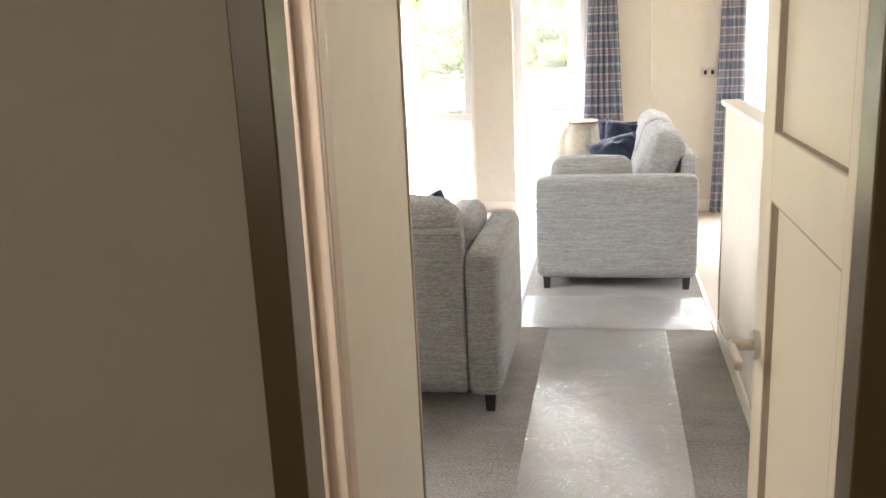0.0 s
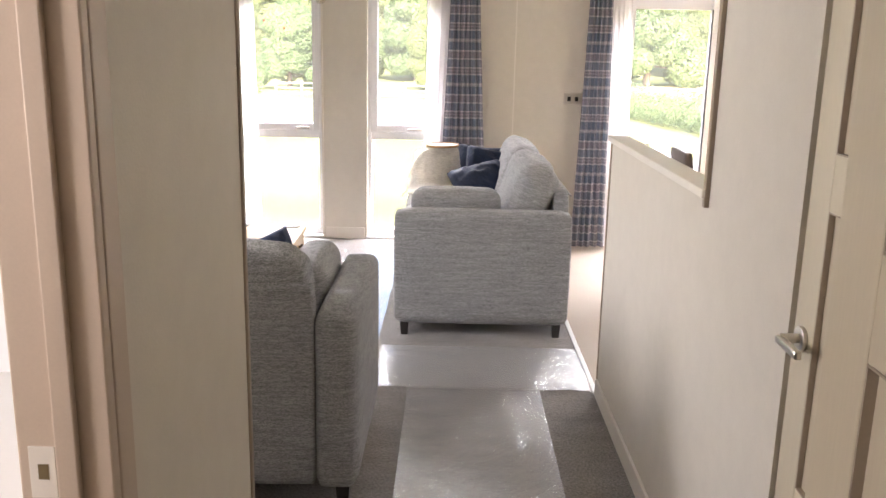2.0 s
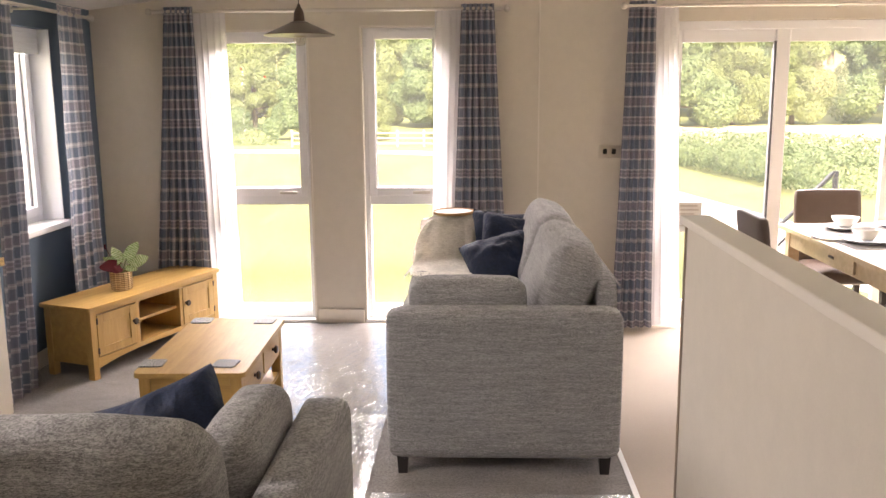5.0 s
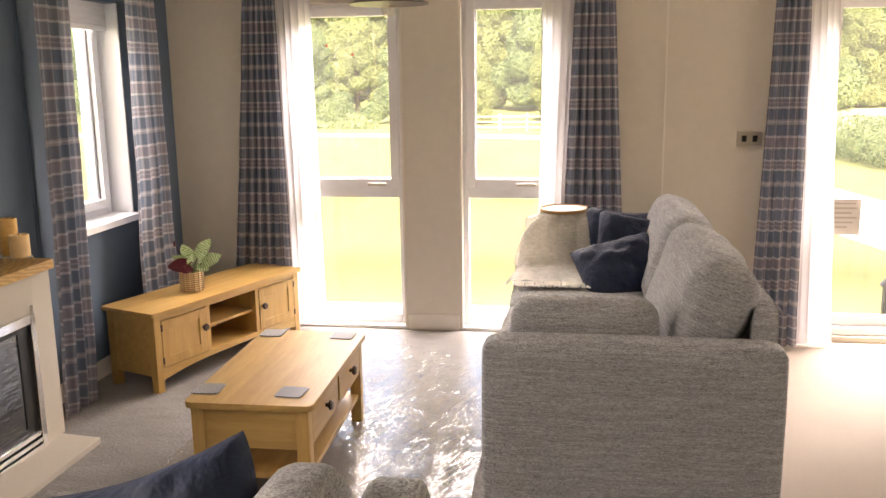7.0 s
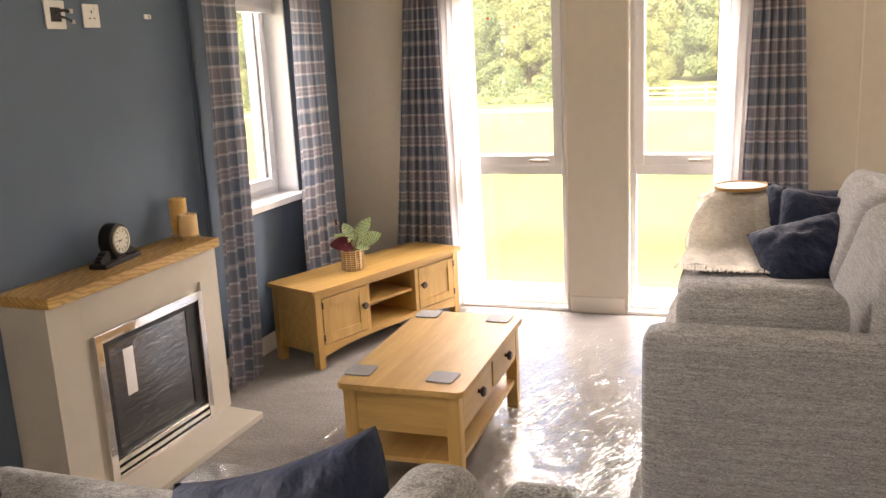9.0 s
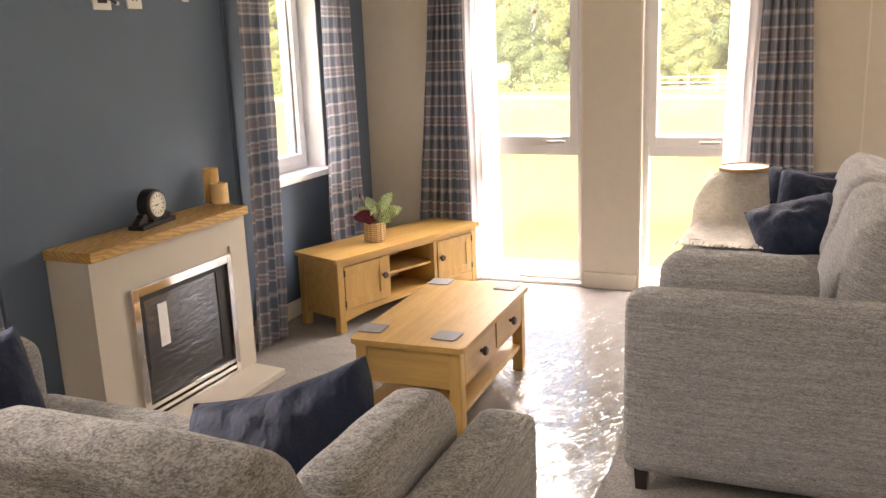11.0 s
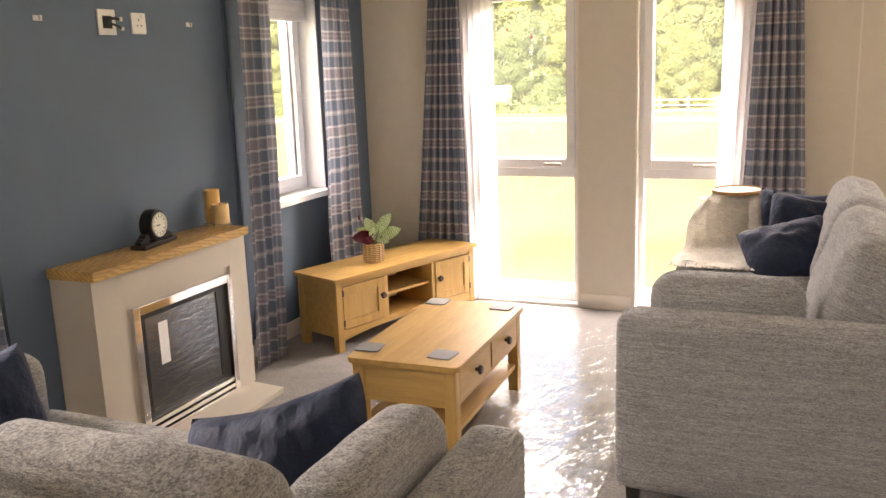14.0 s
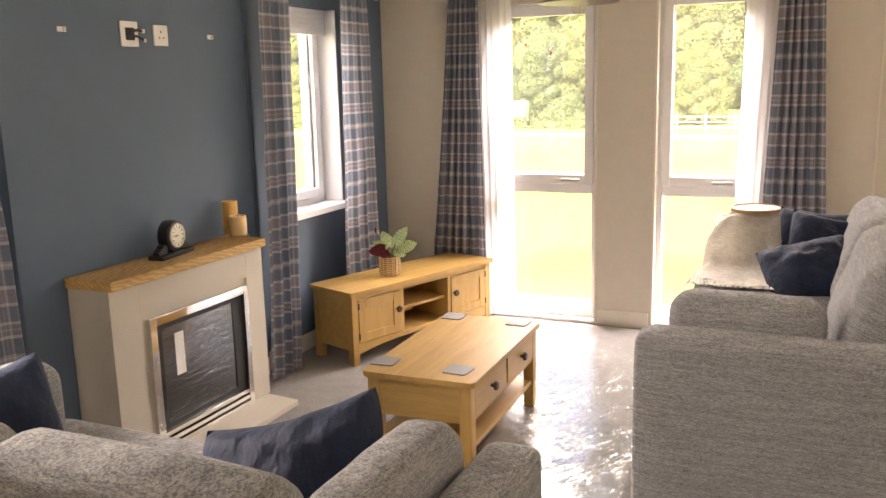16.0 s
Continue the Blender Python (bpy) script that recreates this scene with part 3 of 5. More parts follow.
# ---- windows ----
def tall_window(name, x0, x1, z0, z1):
    """uPVC light with a fixed lower pane and an opening upper sash."""
    w = structure(name, boxes((x0, x0 + 0.045, EY + 0.06, EY + 0.13, z0, z1), (x1 - 0.045, x1, EY + 0.06, EY + 0.13, z0, z1), (x0 + 0.045, x1 - 0.045, EY + 0.06, EY + 0.13, z0, z0 + 0.06),
                              (x0 + 0.045, x1 - 0.045, EY + 0.06, EY + 0.13, z1 - 0.05, z1), (x0 + 0.045, x1 - 0.045, EY + 0.06, EY + 0.13, 0.838, 0.905), bevel=0.004), M_UPVC, "white uPVC window frame")
    xa, xb, za, zb = x0 + 0.036, x1 - 0.036, 0.898, z1 - 0.030
    part("sash", boxes((xa, xa + 0.055, EY + 0.045, EY + 0.115, za, zb), (xb - 0.055, xb, EY + 0.045, EY + 0.115, za, zb), (xa + 0.055, xb - 0.055, EY + 0.045, EY + 0.115, za, za + 0.06), (xa + 0.055, xb - 0.055, EY + 0.045, EY + 0.115, zb - 0.055, zb), bevel=0.004), M_UPVC, w)
    part("gasket", boxes((xa + 0.055, xa + 0.059, EY + 0.062, EY + 0.1, za + 0.06, zb - 0.055), (xb - 0.059, xb - 0.055, EY + 0.062, EY + 0.1, za + 0.06, zb - 0.055), (xa + 0.059, xb - 0.059, EY + 0.062, EY + 0.1, za + 0.06, za + 0.064)), M_GASKET, w)
    for a, b, c, d in ((xa + 0.05, xb - 0.05, za + 0.055, zb - 0.05), (x0 + 0.04, x1 - 0.04, z0 + 0.055, 0.85)):
        p = part("pane", boxes((a, b, EY + 0.084, EY + 0.09, c, d)), M_GLASS, w)
        p.visible_shadow = False
    bm = boxes((xb - 0.20, xb - 0.08, EY + 0.022, EY + 0.034, za + 0.018, za + 0.036), bevel=0.004)
    box(bm, xb - 0.13, xb - 0.10, EY + 0.03, EY + 0.047, za + 0.016, za + 0.038)
    part("handle", bm, M_STEEL, w, "slim steel window handle")
    part("sill", boxes((x0, x1, EY - 0.004, EY + 0.07, z0 - 0.018, z0 + 0.004), bevel=0.003), M_UPVC, w)
    part("reveal", boxes((x0 - 0.001, x0 + 0.012, EY - 0.004, EY + 0.06, z0, z1), (x1 - 0.012, x1 + 0.001, EY - 0.004, EY + 0.06, z0, z1), (x0, x1, EY - 0.004, EY + 0.06, z1 - 0.012, z1 + 0.001), bevel=0.002), M_SKIRT, w)
    return w


tall_window("window_1", *W1)
tall_window("window_2", *W2)

def side_window(name, span):
    """A sashed light set deep in the blue wall."""
    a, b, c, d = span
    f0, f1 = LX - 0.245, LX - 0.175
    w = structure(name, boxes((f0, f1, a, a + 0.05, c, d), (f0, f1, b - 0.05, b, c, d), (f0, f1, a + 0.05, b - 0.05, c, c + 0.05), (f0, f1, a + 0.05, b - 0.05, d - 0.05, d), bevel=0.004), M_UPVC, "white uPVC side window")
    s0, s1 = f0 + 0.01, f1 + 0.015
    part("sash", boxes((s0, s1, a + 0.04, a + 0.095, c + 0.04, d - 0.04), (s0, s1, b - 0.095, b - 0.04, c + 0.04, d - 0.04), (s0, s1, a + 0.095, b - 0.095, c + 0.04, c + 0.095), bevel=0.004), M_UPVC, w)
    part("bead", boxes((f1 - 0.0015, f1 + 0.0015, b - 0.041, b - 0.034, c + 0.05, d - 0.05)), M_GASKET, w, "dark joint between sash and frame")
    part("gasket", boxes((f0 + 0.045, f0 + 0.058, b - 0.107, b - 0.0945, c + 0.095, d - 0.05)), M_GASKET, w)
    p = part("pane", boxes((f0 + 0.04, f0 + 0.046, a + 0.09, b - 0.09, c + 0.09, d - 0.05)), M_GLASS, w)
    p.visible_shadow = False
    part("sill", boxes((f1, LX + 0.010, a - 0.01, b + 0.012, c - 0.03, c + 0.006), bevel=0.004), M_UPVC, w, "white window sill")
    part("reveal", boxes((f1, BX + 0.004, b - 0.012, b + 0.0005, c + 0.007, d), (f1, BX + 0.004, a - 0.0005, a + 0.012, c + 0.007, d)), M_UPVC, w)
    return w


side_window("window_3", SW)
side_window("window_4", SW2)

# sliding patio door
a, b, c, d = SL
f0, f1 = EY + 0.03, EY + 0.12
w = structure("door_3", boxes((a, a + 0.07, f0, f1, c, d), (b - 0.07, b, f0, f1, c, d), (a + 0.07, b - 0.07, f0, f1, c, c + 0.05), (a + 0.07, b - 0.07, f0, f1, d - 0.055, d), bevel=0.004), M_UPVC, "white uPVC sliding patio door")
for i, (xa, xb, yy) in enumerate(((a + 0.05, 2.51, f0 + 0.04), (2.41, 3.26, f0 + 0.004), (3.2, b - 0.05, f0 + 0.04))):
    s = part("sash", boxes((xa, xa + 0.085, yy, yy + 0.04, c + 0.04, d - 0.045), (xb - 0.1, xb, yy, yy + 0.04, c + 0.04, d - 0.045), (xa + 0.085, xb - 0.1, yy, yy + 0.04, c + 0.04, c + 0.115), (xa + 0.085, xb - 0.1, yy, yy + 0.04, d - 0.135, d - 0.045), bevel=0.003), M_UPVC, w)
    p = part("pane", boxes((xa + 0.08, xb - 0.095, yy + 0.017, yy + 0.023, c + 0.11, d - 0.13)), M_GLASS, s)
    p.visible_shadow = False
part("seal", boxes((2.395, 2.410, f0 + 0.012, f0 + 0.05, c + 0.11, d - 0.13)), M_GASKET, w, "dark brush seal")


# ---- doors ----
def panel_door(name, width, height, m, label):
    """A ledged panel door standing in x and z with its latch at x = width."""
    d = thing(name, m, label, "door")
    st, th = 0.095, 0.038
    rails = ((0.0, 0.16), (0.62, 0.72), (1.30, 1.41), (height - 0.13, height))
    bm = boxes((0, st, 0, th, 0, height), (width - st, width, 0, th, 0, height), bevel=0.003)
    part("stile", bm, M_DOOR, d)
    for za, zb in rails:
        part("rail", boxes((st, width - st, 0.0005, th - 0.0005, za, zb), bevel=0.002), M_DOOR, d)
    for (a, b), (c, e) in zip(rails, rails[1:]):
        p = part("panel", boxes((st - 0.004, width - st + 0.004, 0.013, th - 0.013, b - 0.004, c + 0.004)), M_DOOR, d)
        # thin taupe strips paint the shade on the recess edges; door has no such trim
        part("edge_shade", boxes((st, st + 0.003, 0.001, th - 0.001, b, c), (width - st - 0.003, width - st, 0.001, th - 0.001, b, c), (st + 0.003, width - st - 0.003, 0.001, th - 0.001, b, b + 0.003), (st + 0.003, width - st - 0.003, 0.001, th - 0.001, c - 0.003, c)), M_TRIM, p, "taupe strips with the recess edge's shade painted in")
    for s in (-1, 1):
        y = 0 if s < 0 else th
        h = part("handle", cyl(bmesh.new(), (width - 0.05, y, 1.03), 0.026, 0.010 * s, "y", bevel=0.002), M_STEEL, d, "brushed steel lever handle")
        bm = bmesh.new()
        cyl(bm, (width - 0.05, y + 0.006 * s, 1.03), 0.010, 0.042 * s, "y", seg=16)
        box(bm, width - 0.150, width - 0.042, min(y + 0.040 * s, y + 0.056 * s), max(y + 0.040 * s, y + 0.056 * s), 1.018, 1.036, bevel=0.005)
        part("lever", bm, M_STEEL, h)
    return d


# the inner door stands open along the walk; the other one is all but closed in the passage wall
tagged(panel_door("door_1", 0.63, 1.98, pose(0.786, 4.297, 0.008, 0, 0, 90.5), "cream panelled inner door standing wide open"), kind="structure")
tagged(panel_door("door_2", 0.70, 1.98, pose(1.095, 5.055, 0.008, 0, 0, 90.0), "cream panelled door closed in the passage wall"), kind="structure")


# ---- soft furnishings on the windows ----
def curtain(name, top, bottom, z_top, z_bot, folds, depth, material, label, along="x", at=0.0, cloth=2.2, seed=0, cols=90, rows=36, bow=0.0):
    """A hanging curtain between two edges at its top and two at its hem, pleated along its width."""
    bm = bmesh.new()
    uv = bm.loops.layers.uv.new("cloth")
    g = []
    for j in range(rows + 1):
        v = j / rows
        z = z_bot + (z_top - z_bot) * v
        e = [bottom[k] + (top[k] - bottom[k]) * (v ** 0.8) for k in (0, 1)]
        row = []
        for i in range(cols + 1):
            u = i / cols
            ph = u * folds * 2 * math.pi + 0.5 * math.sin(u * 9 + seed) + 0.25 * noise.noise(Vector((u * 4, v * 2.2, seed)))
            s = math.sin(ph)
            amp = depth * (0.75 + 0.35 * (1 - v)) * (0.8 + 0.3 * noise.noise(Vector((u * 5, v * 1.5, seed + 9))))
            off = amp * math.copysign(abs(s) ** 0.8, s) + 0.012 * noise.noise(Vector((u * 3, v * 5, seed + 3)))
            wide = e[0] + (e[1] - e[0]) * (u + 0.25 / max(folds, 1) / 3 * math.cos(ph)) + bow * math.sin(v * math.pi) * (u - 0.5)
            p = (wide, at + off, z) if along == "x" else (at + off, wide, z)
            row.append((bm.verts.new(p), (u * abs(bottom[1] - bottom[0]) * cloth, z)))
        g.append(row)
    for j in range(rows):
        for i in range(cols):
            q = (g[j][i], g[j][i + 1], g[j + 1][i + 1], g[j + 1][i])
            f = bm.faces.new([k[0] for k in q])
            for lp, k in zip(f.loops, q):
                lp[uv].uv = k[1]
    me = bpy.data.meshes.new(name)
    bm.to_mesh(me)
    bm.free()
    me.materials.append(material)
    for p in me.polygons:
        p.use_smooth = True
    return tagged(new(name, me), label, "curtain")


TART = "navy and lilac tartan curtain hanging from a rod"
VO = "sheer white voile hanging behind a tartan curtain"
curtain("curtain", (-1.665, -1.465), (-1.86, -1.43), 2.175, 0.10, 6, 0.026, M_PLAID, TART, at=EY - 0.09, seed=1, cloth=1.7)
curtain("curtain", (0.31, 0.525), (0.215, 0.65), 2.175, 0.04, 6, 0.027, M_PLAID, TART, at=EY - 0.09, seed=2, cloth=1.7)
curtain("curtain", (1.39, 1.565), (1.325, 1.605), 2.175, 0.015, 5, 0.028, M_PLAID, TART, at=EY - 0.15, seed=3, cloth=2.0)
curtain("voile_curtain", (-1.48, -1.265), (-1.44, -1.235), 2.14, 0.03, 5, 0.003, M_VOILE, VO, at=EY - 0.05, seed=4)
curtain("voile_curtain", (0.135, 0.32), (0.09, 0.23), 2.14, 0.03, 4, 0.003, M_VOILE, VO, at=EY - 0.05, seed=5)
curtain("voile_curtain", (1.56, 1.72), (1.58, 1.815), 2.14, 0.012, 5, 0.002, M_VOILE, VO, at=EY - 0.10, seed=6)
curtain("curtain", (9.55, 9.815), (9.455, 9.735), 2.08, 0.012, 3.4, 0.024, M_PLAID, TART, along="y", at=LX + 0.11, seed=7, cloth=1.7)
curtain("curtain", (7.63, 7.91), (7.60, 8.03), 2.08, 0.012, 3.4, 0.024, M_PLAID, TART + " beside the sofa", along="y", at=LX + 0.11, seed=9, cloth=1.7)
curtain("curtain", (10.335, 10.68), (10.24, 10.745), 2.13, 0.05, 3.6, 0.024, M_PLAID, TART, along="y", at=LX + 0.11, seed=8, cloth=1.7)


def curtain_rod(label, a, b, z, out, along="x"):
    r = thing("curtain_rod", pose(0, 0, 0), label, "curtain rod")
    bm = bmesh.new()
    if along == "x":
        cyl(bm, (a, EY - out, z), 0.011, b - a, "x", seg=16)
    else:
        cyl(bm, (LX + out, a, z), 0.011, b - a, "y", seg=16)
    part("rod", bm, M_STEEL, r)
    for e in (a, b):
        bm = bmesh.new()
        p = (e, EY - out, z) if along == "x" else (LX + out, e, z)
        bmesh.ops.create_uvsphere(bm, u_segments=16, v_segments=10, radius=0.023, matrix=Matrix.Translation(p))
        part("finial", bm, M_STEEL, r)
    for e in (a + 0.07, (a + b) / 2, b - 0.07):
        bm = bmesh.new()
        if along == "x":
            cyl(bm, (e, EY - out, z), 0.007, out, "y", seg=12)
            cyl(bm, (e, EY - 0.008, z), 0.022, 0.008, "y", seg=16)
        else:
            cyl(bm, (BX, e, z), 0.007, out + 0.05, "x", seg=12)
            cyl(bm, (BX, e, z), 0.022, 0.008, "x", seg=16)
        part("bracket", bm, M_STEEL, r)
    return r


curtain_rod("antique steel curtain rod with ball finials", -1.76, 0.61, 2.145, 0.09)
curtain_rod("antique steel curtain rod over the patio door", 1.36, 4.2, 2.145, 0.16)
curtain_rod("steel curtain rod over the side window", 9.46, 10.80, 2.085, 0.11, "y")
curtain_rod("steel curtain rod over the window beside the sofa", 6.55, 7.96, 2.085, 0.11, "y")


# ---- sofas ----
def sofa(name, length, m, label, plump=0.43, pad_y=-0.145, pad_z=0.472, tuck=0.0, lean=-18, sit=0.215, D=0.93):
    """A sofa about its floor centre: length along x, front towards -y."""
    AT = 0.15
    s = thing(name, m, label, "sofa")
    at = lambda x, y, z, rx=0, ry=0, rz=0: pose(x, y, z, rx, ry, rz)
    L = length
    part("base", soft_box(L - 2 * AT + 0.01, D - 0.03, 0.35, 0.02, 0.0, 8), M_SOFA, s, smooth=180, at=at(0, 0.0, 0.082))
    for sx in (-1, 1):
        part("arm", soft_box(AT, D, 0.645, 0.042, 0.004, 14, 3), M_SOFA, s, smooth=180, at=at(sx * (L / 2 - AT / 2), 0, 0.076))
        part("arm_pad", soft_box(0.17, 0.50, 0.345, 0.065, 0.008, 12, 4, 0.006), M_SOFA, s, "padded cushion inside the arm", smooth=180, at=at(sx * (L / 2 - AT - 0.085), pad_y, pad_z))
    part("back", soft_box(L - 2 * AT + 0.005, 0.10, 0.73, 0.03, 0.003, 10), M_SOFA, s, smooth=180, at=at(0, D / 2 - 0.050, 0.09))
    part("piping", boxes((-L / 2 + AT, L / 2 - AT, D / 2 - 0.004, D / 2 + 0.005, 0.796, 0.805), bevel=0.003), M_SOFA, s, "piped seam along the back")
    n = 2
    wseat = (L - 2 * AT - 0.01) / n
    for i in range(n):
        x = -L / 2 + AT + 0.005 + wseat * (i + 0.5)
        part("seat_cushion", soft_box(wseat - 0.006, D - 0.22, 0.17, 0.05, 0.012, 10, i), M_SOFA, s, smooth=180, at=at(x, -0.10, 0.415))
        part("back_cushion", soft_box(wseat - 0.012 - tuck, 0.22, plump, 0.075, 0.018, 14, i + 5, 0.012), M_SOFA, s, "plump loose back cushion", smooth=180, at=at(x - math.copysign(tuck / 2, x), sit, 0.535, lean))
    for sx in (-1, 1):
        for sy in (-1, 1):
            part("leg", lathe(bmesh.new(), ((0.027, 0), (0.036, 0.10)), seg=4), M_BLACKLEG, s, smooth=None, at=at(sx * (L / 2 - 0.055), sy * (D / 2 - 0.06), 0, 0, 0, 45))
    return s


SOFA = "light grey tweed sofa on short black legs"
sofa("sofa", 1.72, pose(-0.83, 7.235, 0, 0, 0, 180), SOFA + " facing the windows", 0.385, -0.10, 0.46, 0.03, -9, 0.275)
sofa("sofa", 2.12, pose(0.520, 9.72, 0, 0, 0, -90), SOFA + " with scatter cushions", pad_y=-0.152, sit=0.205, D=0.98)


def scatter(m, w, h, t, seed, label, sag=0.5):
    return single("scatter_cushion", pillow(w, h, t, seed, sag=sag), M_NAVY, label, "cushion", m, "navy scatter cushions", smooth=180)


NV = "navy velvet scatter cushion"
scatter(pose(0.57, 10.38, 0.545, -14, 4, 2), 0.41, 0.37, 0.15, 1, NV + " leaning on the sofa's far arm")
scatter(pose(0.63, 10.20, 0.545, -20, 8, 8), 0.42, 0.38, 0.15, 5, NV + " leaning on another cushion")
scatter(pose(0.605, 9.88, 0.595, -52, -13, 14), 0.41, 0.36, 0.16, 2, NV + " slumped on the sofa seat", 0.8)
scatter(pose(-0.47, 7.40, 0.515, -22, -18, 10), 0.50, 0.32, 0.18, 3, NV + " propped in the sofa's corner", 0.6)
scatter(pose(-1.365, 7.31, 0.55, -14, -6, 70), 0.42, 0.30, 0.16, 4, NV + " against the sofa's padded arm")


# ---- oak furniture ----
def slab(L, W, z0, z1, r, seg=6):
    """A board with rounded corners about the origin."""
    bm = bmesh.new()
    pts = []
    for cx, cy, a0 in ((L / 2 - r, W / 2 - r, 0), (-L / 2 + r, W / 2 - r, 90), (-L / 2 + r, -W / 2 + r, 180), (L / 2 - r, -W / 2 + r, 270)):
        for k in range(seg + 1):
            a = radians(a0 + 90 * k / seg)
            pts.append((cx + r * math.cos(a), cy + r * math.sin(a)))
    lo = [bm.verts.new((x, y, z0)) for x, y in pts]
    hi = [bm.verts.new((x, y, z1)) for x, y in pts]
    bm.faces.new(hi)
    bm.faces.new(list(reversed(lo)))
    for i in range(len(pts)):
        j = (i + 1) % len(pts)
        bm.faces.new((lo[i], lo[j], hi[j], hi[i]))
    es = [e for e in bm.edges if abs(e.verts[0].co.z - e.verts[1].co.z) < 1e-6]
    bmesh.ops.bevel(bm, geom=es, offset=min(0.004, (z1 - z0) / 3), segments=2, affect='EDGES', profile=0.5)
    return bm


def knob(parent, m):
    return part("knob", lathe(bmesh.new(), ((0.008, 0), (0.008, 0.010), (0.018, 0.015), (0.021, 0.022), (0.015, 0.030)), seg=16), M_KNOB, parent, "dark bronze knob", at=m)


def coffee_table(m):
    t = thing("coffee_table", m, "honey oak coffee table with two drawers and a low shelf", "coffee table")
    W, L, H = 0.49, 0.93, 0.418      # x across, y along, drawers towards +x
    part("tabletop", slab(W, L, H - 0.024, H, 0.03), M_OAKY, t)
    hx, hy = W / 2 - 0.02, L / 2 - 0.02
    for sx in (-1, 1):
        for sy in (-1, 1):
            part("leg", boxes((min(sx * hx, sx * (hx - 0.05)), max(sx * hx, sx * (hx - 0.05)), min(sy * hy, sy * (hy - 0.05)), max(sy * hy, sy * (hy - 0.05)), 0, H - 0.024), bevel=0.003), M_OAKZ, t)
    for sy in (-1, 1):
        part("end_panel", boxes((-hx + 0.05, hx - 0.05, min(sy * (hy - 0.008), sy * (hy - 0.03)), max(sy * (hy - 0.008), sy * (hy - 0.03)), 0.235, H - 0.024), bevel=0.002), M_OAKX, t)
    part("side_panel", boxes((-hx + 0.008, -hx + 0.03, -hy + 0.05, hy - 0.05, 0.235, H - 0.024), bevel=0.002), M_OAKY, t)
    part("rail", boxes((hx - 0.03, hx - 0.006, -hy + 0.05, hy - 0.05, 0.235, 0.252), (hx - 0.03, hx - 0.006, -0.012, 0.012, 0.252, H - 0.024), bevel=0.002), M_OAKY, t)
    for sy in (-1, 1):
        ya, yb = (0.015, hy - 0.053) if sy > 0 else (-hy + 0.053, -0.015)
        d = part("drawer", boxes((hx - 0.03, hx - 0.001, ya, yb, 0.255, H - 0.029), bevel=0.003), M_OAKY, t)
        knob(d, pose(hx - 0.001, (ya + yb) / 2, 0.322, 0, 90))
    part("bottom_panel", boxes((-hx + 0.02, hx - 0.032, -hy + 0.03, hy - 0.03, 0.236, 0.246)), M_OAKY, t)
    part("shelf", boxes((-hx + 0.012, hx - 0.012, -hy + 0.012, hy - 0.012, 0.115, 0.137), bevel=0.002), M_OAKY, t)
    return t


CT = pose(-0.855, 9.232, 0, 0, 0, 1.5)
coffee_table(CT)


